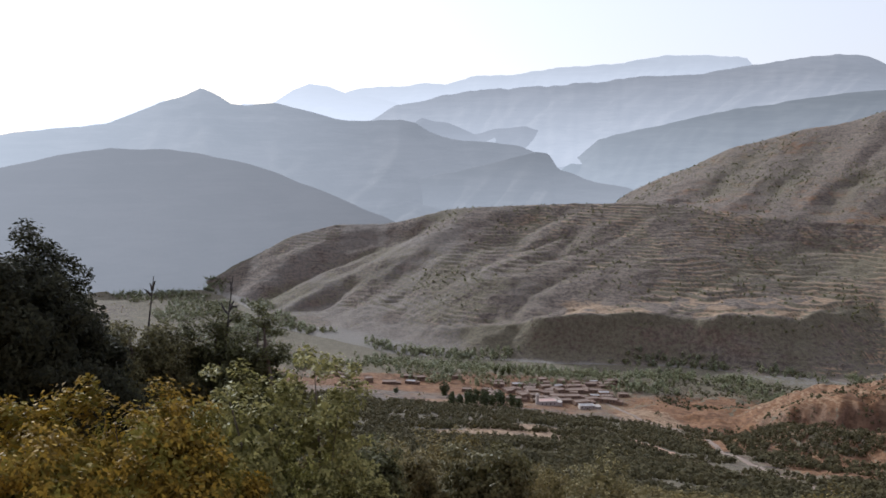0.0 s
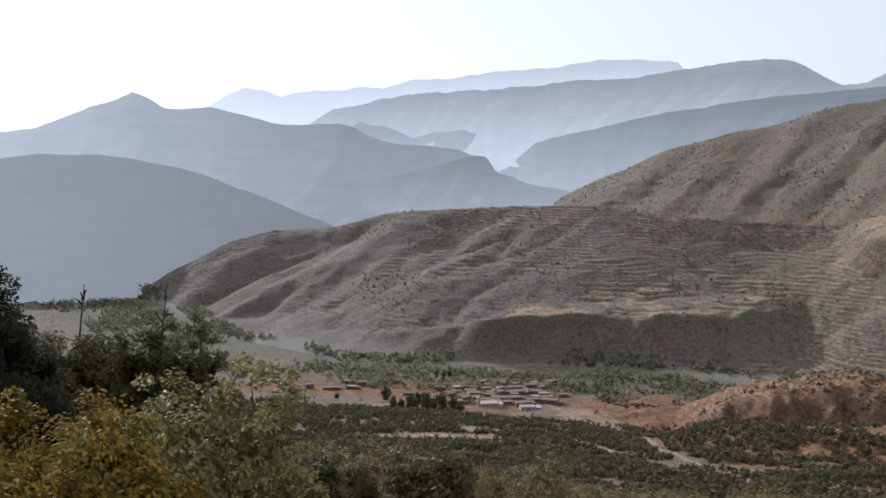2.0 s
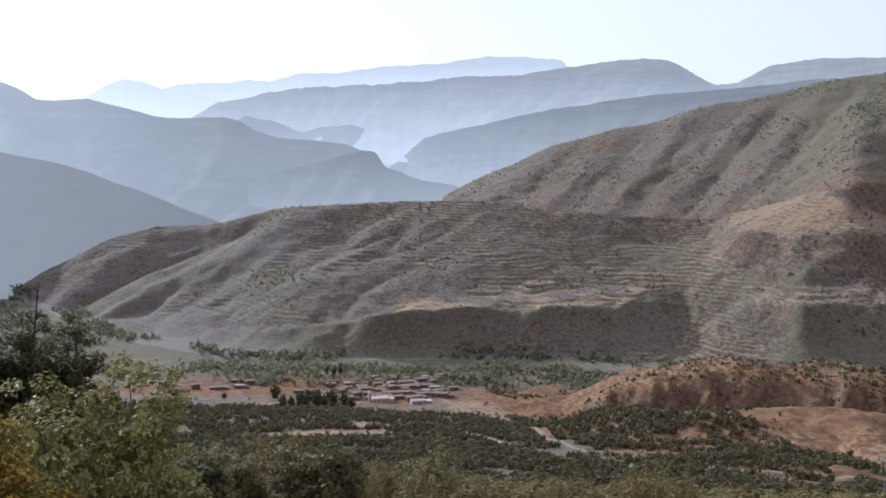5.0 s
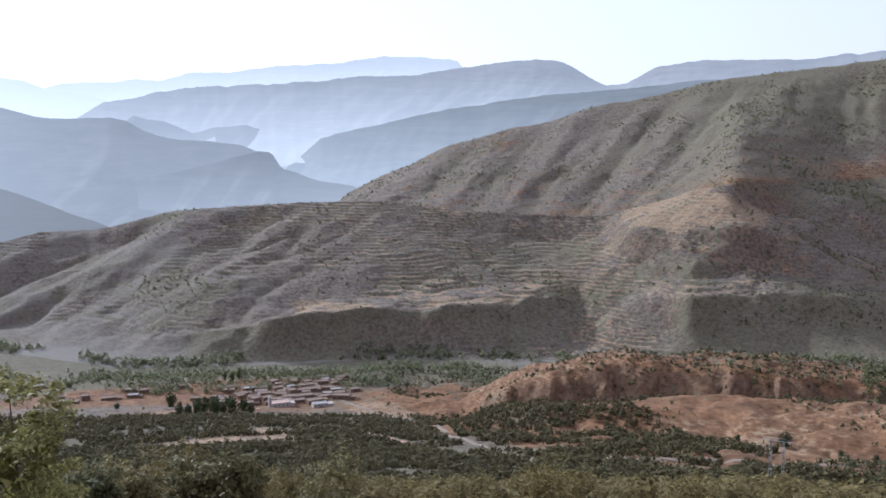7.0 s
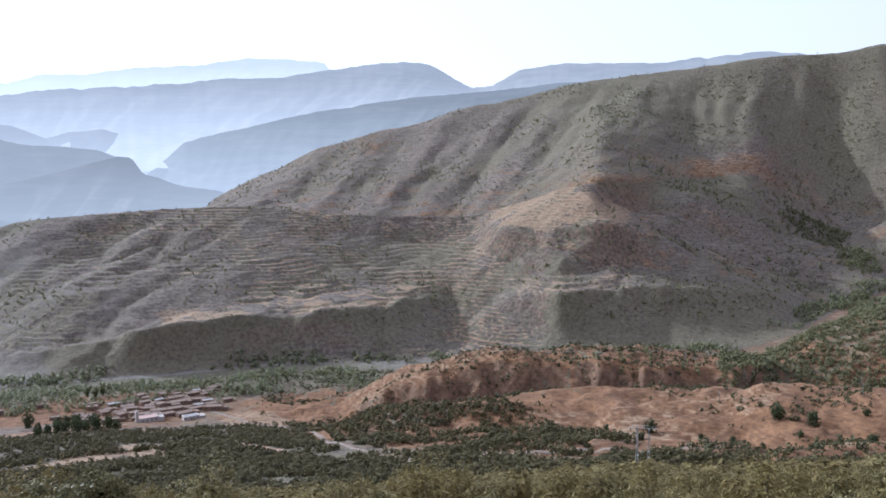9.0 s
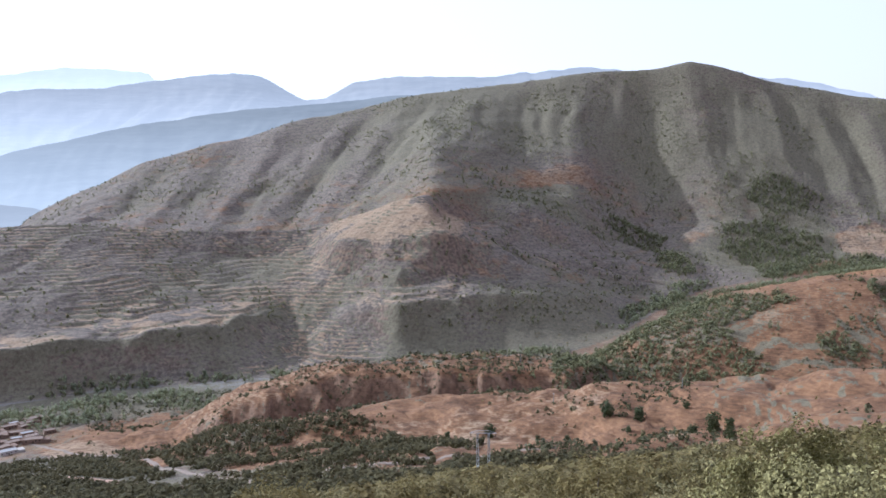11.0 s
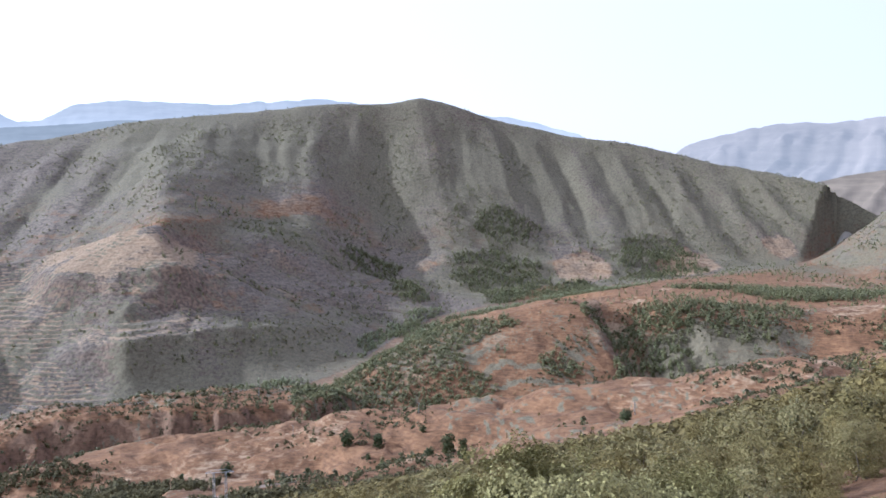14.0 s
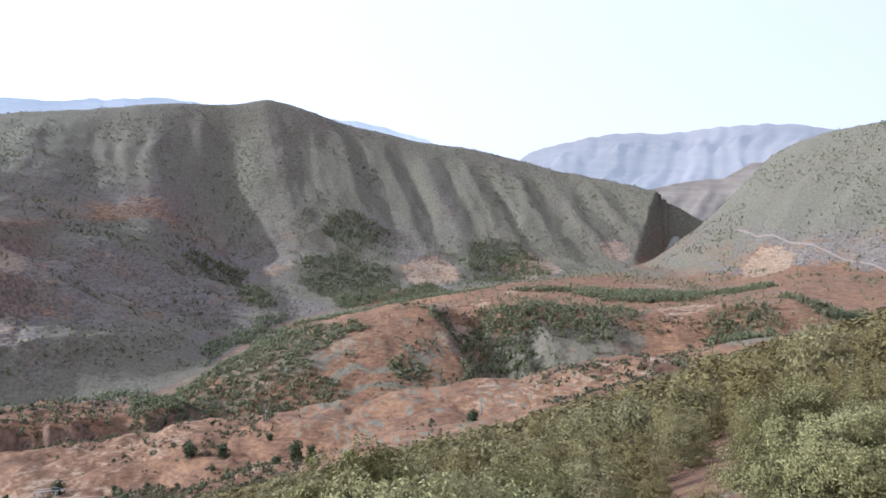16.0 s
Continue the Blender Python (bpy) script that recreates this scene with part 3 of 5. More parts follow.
def earth_material():
    m, nt, b = nodes_of("dry_earth_and_scrub", 0.95)
    at = nt.nodes.new("ShaderNodeAttribute")
    at.attribute_name = "cover"
    sep = nt.nodes.new("ShaderNodeSeparateColor")
    nt.links.new(at.outputs["Color"], sep.inputs[0])
    mid, small, tiny = (noise_node(nt, k, 6, 0.65) for k in (0.05, 0.22, 1.3))
    broad, lines, thin = contour_noise(nt, 0.014, 0.16), contour_noise(nt, 0.045, 0.42), contour_noise(nt, 0.11, 1.1, 3.0)
    soil = mixed(nt, span(nt, weighed(nt, small, (lines, 0.5), (tiny, 0.6)), 0.36, 0.64), (0.078, 0.064, 0.052), (0.2, 0.163, 0.128))
    red = mixed(nt, span(nt, weighed(nt, thin, (small, 1.0), (mid, 0.8)), 0.22, 0.78), (0.094, 0.049, 0.025), (0.25, 0.136, 0.068))
    pale = mixed(nt, span(nt, small, 0.35, 0.65), (0.21, 0.145, 0.088), (0.34, 0.245, 0.155))
    stones_and_haze = mixed(nt, span(nt, tiny, 0.3, 0.7), (0.14, 0.13, 0.112), (0.25, 0.232, 0.2))
    scrub = mixed(nt, span(nt, weighed(nt, tiny, (small, 0.7)), 0.3, 0.7), (0.075, 0.066, 0.042), (0.188, 0.166, 0.11))
    c = mixed(nt, span(nt, weighed(nt, sep.outputs[1], (mid, 1.4), (broad, 1.2)), 0.15, 0.6), soil, red)
    c = mixed(nt, span(nt, weighed(nt, sep.outputs[2], (lines, 0.9), (thin, 0.9), (small, 0.8)), 0.36, 0.62, 0, 0.85), c, pale)
    # river bed, and the pale grey painted as haze on the west slope
    c = mixed(nt, span(nt, at.outputs["Alpha"], 0.2, 0.7), c, stones_and_haze)
    # bare stone and dry walls on steep faces
    geo = nt.nodes.new("ShaderNodeNewGeometry")
    xyz = nt.nodes.new("ShaderNodeSeparateXYZ")
    nt.links.new(geo.outputs["Normal"], xyz.inputs[0])
    c = mixed(nt, span(nt, xyz.outputs[2], 0.84, 0.62, 0, 0.6), c, mixed(nt, span(nt, small, 0.35, 0.65), (0.085, 0.058, 0.042), (0.215, 0.145, 0.1)))
    g = weighed(nt, sep.outputs[0], (broad, 0.5), (lines, 0.6), (thin, 0.6), (small, 1.35), (tiny, 1.2))
    tc = nt.nodes.new("ShaderNodeTexCoord")
    cells = nt.nodes.new("ShaderNodeTexVoronoi")
    cells.inputs["Scale"].default_value = 0.3
    nt.links.new(tc.outputs["Object"], cells.inputs["Vector"])
    g = sums(nt, "ADD", g, span(nt, cells.outputs["Distance"], 0.2, 0.5, 0.22, -0.12))
    g = weighed(nt, g, (noise_node(nt, 0.13, 3, 0.5), 0.7))
    c = mixed(nt, span(nt, g, 0.40, 0.56, 0, 0.92), c, scrub)
    nt.links.new(c, b.inputs["Base Color"])
    bumped(nt, b, sums(nt, "ADD", small, sums(nt, "ADD", sums(nt, "MULTIPLY", lines, 0.45), sums(nt, "MULTIPLY", tiny, 0.35))), 0.8, 1.6)
    return m


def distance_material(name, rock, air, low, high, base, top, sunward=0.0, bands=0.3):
    """A far range behind kilometres of sunlit dusty air: dull rock, with the haze before it painted on as emission,
    stronger towards the valley floor and towards the sun's side."""
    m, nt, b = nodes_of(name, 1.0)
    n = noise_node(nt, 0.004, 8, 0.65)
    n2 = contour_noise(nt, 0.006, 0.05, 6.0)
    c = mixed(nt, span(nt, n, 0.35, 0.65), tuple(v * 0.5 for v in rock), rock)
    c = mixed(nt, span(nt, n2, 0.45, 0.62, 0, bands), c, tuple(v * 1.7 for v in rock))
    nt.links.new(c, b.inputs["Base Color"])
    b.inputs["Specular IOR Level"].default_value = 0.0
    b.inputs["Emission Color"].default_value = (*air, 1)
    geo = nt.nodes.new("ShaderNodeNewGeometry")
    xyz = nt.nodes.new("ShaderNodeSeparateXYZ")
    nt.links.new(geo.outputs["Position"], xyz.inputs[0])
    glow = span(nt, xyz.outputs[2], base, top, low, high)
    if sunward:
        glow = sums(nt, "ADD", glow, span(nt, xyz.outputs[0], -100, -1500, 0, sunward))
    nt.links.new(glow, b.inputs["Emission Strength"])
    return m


def foliage_material(name, dark, light, rough=0.55, by_tree=True, sheen=0.1, accent=None):
    m, nt, b = nodes_of(name, rough)
    geo = nt.nodes.new("ShaderNodeNewGeometry")
    if by_tree:
        at = nt.nodes.new("ShaderNodeAttribute")
        at.attribute_name = "tint"
        k = at.outputs["Fac"]
    else:
        k = nt.nodes.new("ShaderNodeObjectInfo").outputs["Random"]
    c = mixed(nt, span(nt, geo.outputs["Random Per Island"], 0, 1), dark, light)
    c = mixed(nt, span(nt, k, 0, 1, 0.0, 0.55), c, tuple(0.5 * (p + q) * s for p, q, s in zip(dark, light, (1.15, 1.0, 0.8))))
    if accent:
        c = mixed(nt, span(nt, noise_node(nt, 3.0, 3), 0.5, 0.6), c, accent)
    nt.links.new(c, b.inputs["Base Color"])
    b.inputs["Specular IOR Level"].default_value = sheen
    tr = nt.nodes.new("ShaderNodeBsdfTranslucent")
    nt.links.new(c, tr.inputs[0])
    mx = nt.nodes.new("ShaderNodeMixShader")
    mx.inputs[0].default_value = 0.24
    nt.links.new(b.outputs[0], mx.inputs[1])
    nt.links.new(tr.outputs[0], mx.inputs[2])
    nt.links.new(mx.outputs[0], nt.nodes["Material Output"].inputs[0])
    return m


def plain_material(name, a, b2, scale, rough=0.85, metal=0.0, bump=0.3):
    m, nt, b = nodes_of(name, rough)
    n = noise_node(nt, scale, 6, 0.65)
    n2 = noise_node(nt, scale * 7, 4, 0.6)
    c = mixed(nt, span(nt, n, 0.3, 0.7), a, b2)
    c = mixed(nt, span(nt, n2, 0.5, 0.75, 0, 0.35), c, tuple(v * 0.6 for v in a))
    nt.links.new(c, b.inputs["Base Color"])
    b.inputs["Metallic"].default_value = metal
    if bump:
        bumped(nt, b, n2, bump, 0.05)
    return m


EARTH = earth_material()
JUNIPER = foliage_material("juniper_foliage", (0.072, 0.063, 0.028), (0.225, 0.184, 0.078), 0.7, True, 0.1)
JUNIPER_DARK = foliage_material("dark_juniper_foliage", (0.05, 0.052, 0.024), (0.15, 0.148, 0.06), 0.7, True, 0.12)
SCRUB_DARK = foliage_material("dark_scrub_leaves", (0.044, 0.048, 0.027), (0.125, 0.124, 0.064))
# near-black copy: the shade on two junipers is put into the leaf colour
JUNIPER_SHADE = foliage_material("juniper_foliage_painted_shade", (0.018, 0.02, 0.012), (0.055, 0.055, 0.028), 0.7, True, 0.1)
OAK = foliage_material("holm_oak_leaves", (0.1, 0.1, 0.036), (0.4, 0.37, 0.13), 0.55, True, 0.08)
OAK_DRY = foliage_material("yellowing_leaves", (0.1, 0.07, 0.016), (0.42, 0.275, 0.04), 0.6, True, 0.06, (0.2, 0.175, 0.036))
PINE = foliage_material("pine_foliage", (0.09, 0.098, 0.052), (0.23, 0.232, 0.124))
POPLAR = foliage_material("poplar_leaves", (0.125, 0.145, 0.085), (0.28, 0.3, 0.18))
PINE_BRIGHT = foliage_material("young_pine_foliage", (0.1, 0.115, 0.058), (0.25, 0.262, 0.14))
BARK = plain_material("rough_bark", (0.09, 0.07, 0.055), (0.2, 0.165, 0.135), 6.0, 0.95)
DEADWOOD = plain_material("bare_grey_wood", (0.045, 0.038, 0.033), (0.1, 0.088, 0.078), 8.0, 0.9)
JUNIPER_THING = foliage_material("juniper_bush_foliage", (0.075, 0.066, 0.028), (0.25, 0.208, 0.084), 0.65, False, 0.1)
OAK_THING = foliage_material("oak_scrub_leaves", (0.09, 0.084, 0.038), (0.29, 0.25, 0.112), 0.6, False, 0.15)
ADOBE = plain_material("adobe_wall", (0.14, 0.092, 0.066), (0.23, 0.158, 0.113), 0.5)
ADOBE_PALE = plain_material("pale_rendered_wall", (0.33, 0.27, 0.22), (0.45, 0.38, 0.32), 0.5)
EARTH_ROOF = plain_material("packed_earth_roof", (0.16, 0.115, 0.085), (0.25, 0.19, 0.15), 0.4)
TIN_ROOF = plain_material("pale_sheet_roof", (0.24, 0.23, 0.22), (0.34, 0.33, 0.32), 0.6, 0.6)
WHITEWASH = plain_material("whitewashed_wall", (0.38, 0.34, 0.3), (0.48, 0.44, 0.39), 0.6)
PINK_ROOF = plain_material("pinkish_roof", (0.4, 0.27, 0.23), (0.52, 0.37, 0.32), 0.6)
TIMBER = plain_material("dark_timber", (0.05, 0.035, 0.025), (0.11, 0.08, 0.055), 3.0)
SHADE_GLASS = plain_material("dark_window_glass", (0.02, 0.022, 0.025), (0.04, 0.042, 0.045), 2.0, 0.15, 0.0, 0)
STEEL = plain_material("galvanised_steel", (0.33, 0.34, 0.35), (0.5, 0.5, 0.5), 3.0, 0.45, 0.6, 0)
CONCRETE = plain_material("pale_concrete_pole", (0.15, 0.148, 0.14), (0.22, 0.216, 0.205), 3.0)
DUST = plain_material("pale_dirt_road", (0.17, 0.13, 0.1), (0.26, 0.205, 0.16), 0.25)
RED_DUST = plain_material("reddish_dirt_track", (0.25, 0.15, 0.1), (0.36, 0.23, 0.16), 0.25)
CLAY = plain_material("brown_glass_insulator", (0.08, 0.05, 0.035), (0.14, 0.09, 0.06), 4.0, 0.25, 0.0, 0)
PINE_THING = foliage_material("valley_tree_leaves", (0.04, 0.052, 0.026), (0.1, 0.118, 0.055), 0.55, False)
POPLAR_THING = foliage_material("poplar_tree_leaves", (0.08, 0.1, 0.04), (0.2, 0.21, 0.1), 0.5, False)
JUNIPER_BROWN = foliage_material("brownish_juniper_foliage", (0.06, 0.056, 0.026), (0.18, 0.16, 0.066), 0.7, True, 0.12)
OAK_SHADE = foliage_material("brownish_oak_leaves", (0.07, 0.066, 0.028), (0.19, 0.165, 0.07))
OAK_PALE = foliage_material("pale_oak_leaves", (0.11, 0.1, 0.042), (0.38, 0.34, 0.145), 0.6, True, 0.1)
# darker copy for the wood below, with shade put into the leaf colour
JUNIPER_FAR = foliage_material("juniper_foliage_darkened_as_shade", (0.05, 0.048, 0.028), (0.135, 0.122, 0.062), 0.75, True, 0.08)


# ---- building helpers ----
def mesh_of(name, verts, faces, mats, smooth=False, mat_index=None):
    """A mesh from arrays: verts n x 3, faces n x 4 (or n x 3)."""
    verts, faces = np.asarray(verts, dtype=np.float32), np.asarray(faces, dtype=np.int32)
    me = bpy.data.meshes.new(name)
    n, k = faces.shape
    me.vertices.add(len(verts))
    me.vertices.foreach_set("co", verts.ravel())
    me.loops.add(n * k)
    me.loops.foreach_set("vertex_index", faces.ravel())
    me.polygons.add(n)
    me.polygons.foreach_set("loop_start", np.arange(0, n * k, k, dtype=np.int32))
    me.polygons.foreach_set("loop_total", np.full(n, k, dtype=np.int32))
    me.polygons.foreach_set("use_smooth", np.full(n, smooth))
    if mat_index is not None:
        me.polygons.foreach_set("material_index", np.asarray(mat_index, dtype=np.int32))
    me.update(calc_edges=True)
    for m in mats if isinstance(mats, (list, tuple)) else [mats]:
        me.materials.append(m)
    return me


def grid_faces(rows, cols, wrap=False):
    i, j = np.meshgrid(np.arange(rows - 1), np.arange(cols if wrap else cols - 1), indexing="ij")
    j2 = (j + 1) % cols
    return np.stack([i * cols + j, i * cols + j2, (i + 1) * cols + j2, (i + 1) * cols + j], -1).reshape(-1, 4)


# ---- the ground: one sheet out to the horizon ----
def build_ground():
    bearings = np.concatenate([np.arange(-32, 94, 0.175), np.arange(94, 328, 2.0)])
    radii = np.concatenate([np.geomspace(0.05, 90, 110)[:-1], np.arange(90, 560, 5.0), np.arange(560, 860, 3.6), np.arange(860, 1480, 2.9), np.arange(1480, 2250, 9.0),
                            np.arange(2250, 3000, 40), np.arange(3000, 4901, 190)])
    a, r = np.meshgrid(np.radians(bearings), radii)
    x, y = r * np.sin(a), r * np.cos(a)
    z, green, red, field, gravel_and_haze = land(x, y)
    verts = np.stack([x, y, z], -1).reshape(-1, 3)
    faces = grid_faces(len(radii), len(bearings), True)
    me = mesh_of("ground", verts, faces[:, ::-1], EARTH, True)
    at = me.attributes.new("cover", "FLOAT_COLOR", "POINT")
    at.data.foreach_set("color", np.stack([green, red, field, gravel_and_haze], -1).astype(np.float32).ravel())
    return tagged(new("ground", me), "dry brown valley and mountainsides with terraces, red earth and scrub", "ground", kind="structure")


build_ground()


# ---- the far ranges, their haze painted on as emission ----
def build_range(name, crest, fall, run_out, material, label, relief=14.0, rib=180.0, seed=0, crag=6.0, cliff=None):
    """A range under a crest: ribbed slopes that fall on both sides."""
    pts = np.array(crest, float)
    step = np.concatenate([[0], np.cumsum(np.hypot(*np.diff(pts[:, :2], axis=0).T))])
    n = int(step[-1] / 9) + 2
    s = np.linspace(0, step[-1], n)
    cx, cy, cz = (np.interp(s, step, pts[:, k]) for k in range(3))
    gap = np.hypot(cx, cy)
    nx, ny = -cx / gap, -cy / gap
    cz = cz + crag * fbm(s, s * 0 + seed, 60, 4, seed)
    down = np.concatenate([-np.linspace(1, 0, 6, endpoint=False)[:] * run_out * 0.5, np.linspace(0, 1, 64) ** 1.25 * run_out])
    d, ss = np.meshgrid(down, s, indexing="ij")
    x, y = cx + nx * d, cy + ny * d
    w = ss + 0.25 * d + 0.6 * rib * fbm(x, y, rib * 2.5, 3, seed + 3)
    ridges = np.abs(((w / rib) % 1.0) * 2 - 1) * (0.5 + vnoise(w / rib, d / 600, seed)) + 0.4 * np.abs(((w / rib * 2.7) % 1.0) * 2 - 1)
    z = cz - np.abs(d) * fall * (1 - 0.25 * np.clip(d / run_out, 0, 1)) - relief * ridges * ramp(np.abs(d), 0, run_out * 0.3) + 0.25 * relief * fbm(x, y, 90, 4, seed + 7) * ramp(np.abs(d), 0, 80)
    if cliff:
        edge = d / run_out + 0.05 * fbm(x, y, 160, 3, seed + 11)
        z = z - cliff[1] * ramp(edge, cliff[0], cliff[0] + 0.04) + cliff[1] * 0.8 * ramp(edge, 0.05, cliff[0])
    me = mesh_of(name, np.stack([x, y, z], -1).reshape(-1, 3), grid_faces(len(down), n), material, True)
    return tagged(new(name, me), label, "mountain range", kind="structure")


# per range: rock colour, then colour and strength of its painted haze emission
HAZE = {k: distance_material("rock_painted_haze_" + k, rock, air, *s) for k, rock, air, s in (
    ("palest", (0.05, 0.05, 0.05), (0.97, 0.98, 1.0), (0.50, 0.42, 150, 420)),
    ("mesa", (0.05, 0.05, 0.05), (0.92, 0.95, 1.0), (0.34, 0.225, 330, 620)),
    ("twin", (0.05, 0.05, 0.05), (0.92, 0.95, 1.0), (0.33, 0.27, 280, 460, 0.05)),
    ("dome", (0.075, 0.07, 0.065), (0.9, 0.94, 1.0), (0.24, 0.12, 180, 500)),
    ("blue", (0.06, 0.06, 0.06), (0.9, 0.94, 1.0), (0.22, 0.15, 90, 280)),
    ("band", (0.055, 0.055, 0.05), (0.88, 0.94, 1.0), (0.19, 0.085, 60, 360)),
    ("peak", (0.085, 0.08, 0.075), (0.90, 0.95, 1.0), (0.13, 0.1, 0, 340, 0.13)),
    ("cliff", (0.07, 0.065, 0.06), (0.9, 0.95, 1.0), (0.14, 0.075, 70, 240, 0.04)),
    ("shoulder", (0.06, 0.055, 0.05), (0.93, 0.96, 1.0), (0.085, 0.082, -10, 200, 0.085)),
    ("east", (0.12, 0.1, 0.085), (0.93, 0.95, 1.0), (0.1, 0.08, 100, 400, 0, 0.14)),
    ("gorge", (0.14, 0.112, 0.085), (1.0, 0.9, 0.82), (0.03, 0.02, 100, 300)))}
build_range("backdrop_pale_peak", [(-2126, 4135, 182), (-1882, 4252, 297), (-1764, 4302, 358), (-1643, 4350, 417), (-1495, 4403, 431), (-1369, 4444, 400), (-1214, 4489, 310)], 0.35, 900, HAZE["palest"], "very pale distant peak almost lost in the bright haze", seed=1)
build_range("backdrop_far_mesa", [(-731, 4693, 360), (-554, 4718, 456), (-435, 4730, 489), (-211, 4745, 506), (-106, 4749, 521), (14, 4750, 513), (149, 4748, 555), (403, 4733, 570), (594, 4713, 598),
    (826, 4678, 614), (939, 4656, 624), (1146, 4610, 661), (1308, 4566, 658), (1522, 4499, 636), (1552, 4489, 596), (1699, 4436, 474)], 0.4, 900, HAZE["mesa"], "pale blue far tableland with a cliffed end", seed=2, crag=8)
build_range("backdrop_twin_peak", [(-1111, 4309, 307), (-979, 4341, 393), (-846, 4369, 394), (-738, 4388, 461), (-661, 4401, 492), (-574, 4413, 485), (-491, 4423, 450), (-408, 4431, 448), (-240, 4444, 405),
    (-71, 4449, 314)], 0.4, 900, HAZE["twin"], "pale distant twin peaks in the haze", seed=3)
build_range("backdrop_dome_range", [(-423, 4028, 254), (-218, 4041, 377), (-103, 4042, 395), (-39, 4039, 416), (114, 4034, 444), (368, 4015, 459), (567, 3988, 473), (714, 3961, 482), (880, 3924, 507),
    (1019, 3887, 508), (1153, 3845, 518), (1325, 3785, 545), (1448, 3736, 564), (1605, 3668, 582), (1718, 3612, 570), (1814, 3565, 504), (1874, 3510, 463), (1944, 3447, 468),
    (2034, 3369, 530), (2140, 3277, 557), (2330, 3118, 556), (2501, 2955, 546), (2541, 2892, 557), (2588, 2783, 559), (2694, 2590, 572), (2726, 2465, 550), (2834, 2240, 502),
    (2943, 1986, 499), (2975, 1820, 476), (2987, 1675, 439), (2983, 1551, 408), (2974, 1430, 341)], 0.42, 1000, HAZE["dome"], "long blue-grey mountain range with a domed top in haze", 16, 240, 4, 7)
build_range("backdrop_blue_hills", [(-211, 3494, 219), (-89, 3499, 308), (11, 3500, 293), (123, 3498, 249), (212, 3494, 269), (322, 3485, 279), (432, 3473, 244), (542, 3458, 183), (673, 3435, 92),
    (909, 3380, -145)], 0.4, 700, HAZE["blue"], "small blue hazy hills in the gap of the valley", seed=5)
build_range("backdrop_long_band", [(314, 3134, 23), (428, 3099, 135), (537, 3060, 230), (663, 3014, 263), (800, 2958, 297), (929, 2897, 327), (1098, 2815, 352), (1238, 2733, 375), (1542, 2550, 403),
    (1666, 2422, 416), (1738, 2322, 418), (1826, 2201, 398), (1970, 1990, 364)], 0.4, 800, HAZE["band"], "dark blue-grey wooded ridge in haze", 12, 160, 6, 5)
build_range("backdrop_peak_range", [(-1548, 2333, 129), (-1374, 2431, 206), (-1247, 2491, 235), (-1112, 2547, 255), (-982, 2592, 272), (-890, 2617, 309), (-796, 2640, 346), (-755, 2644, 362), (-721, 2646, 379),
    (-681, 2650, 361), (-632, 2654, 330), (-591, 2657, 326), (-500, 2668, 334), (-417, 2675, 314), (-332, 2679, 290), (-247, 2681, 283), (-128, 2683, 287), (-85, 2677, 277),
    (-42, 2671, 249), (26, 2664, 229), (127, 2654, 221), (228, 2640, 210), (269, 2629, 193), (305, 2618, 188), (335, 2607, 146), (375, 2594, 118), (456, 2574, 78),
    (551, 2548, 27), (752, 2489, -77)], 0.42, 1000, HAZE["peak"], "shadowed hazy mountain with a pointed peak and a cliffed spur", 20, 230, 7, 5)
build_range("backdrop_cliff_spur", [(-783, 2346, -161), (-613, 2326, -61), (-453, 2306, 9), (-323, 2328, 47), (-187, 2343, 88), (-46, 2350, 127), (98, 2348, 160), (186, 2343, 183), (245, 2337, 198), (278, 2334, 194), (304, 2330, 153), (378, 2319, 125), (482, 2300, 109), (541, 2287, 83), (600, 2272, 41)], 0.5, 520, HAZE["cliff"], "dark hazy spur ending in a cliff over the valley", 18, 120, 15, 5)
# never in view; added so that its shadow covers the left of the valley
build_range("unseen_west_shade_ridge", [(-800, 1250, 330), (-900, 1500, 450), (-1000, 1750, 510), (-1200, 2000, 520)], 0.75, 640, HAZE["shoulder"], "steep ridge out of view, added to shade the valley", 12, 150, 12, 5)
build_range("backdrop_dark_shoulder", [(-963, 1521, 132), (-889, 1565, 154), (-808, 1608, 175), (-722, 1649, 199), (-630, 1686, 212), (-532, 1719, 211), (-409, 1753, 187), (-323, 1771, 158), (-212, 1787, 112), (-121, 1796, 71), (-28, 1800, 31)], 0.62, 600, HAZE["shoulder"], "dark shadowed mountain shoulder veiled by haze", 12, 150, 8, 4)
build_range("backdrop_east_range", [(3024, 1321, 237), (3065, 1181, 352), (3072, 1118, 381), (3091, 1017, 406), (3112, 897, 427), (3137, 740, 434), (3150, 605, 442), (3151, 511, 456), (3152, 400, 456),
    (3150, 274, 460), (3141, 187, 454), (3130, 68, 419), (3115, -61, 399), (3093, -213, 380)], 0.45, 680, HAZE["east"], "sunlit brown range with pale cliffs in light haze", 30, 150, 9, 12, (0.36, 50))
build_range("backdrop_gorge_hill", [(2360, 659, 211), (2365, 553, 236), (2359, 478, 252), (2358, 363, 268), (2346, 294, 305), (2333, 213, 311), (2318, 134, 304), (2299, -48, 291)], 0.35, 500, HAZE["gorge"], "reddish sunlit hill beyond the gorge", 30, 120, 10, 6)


# ---- plants ----
def unit(v):
    return v / (np.linalg.norm(v, axis=-1, keepdims=True) + 1e-9)


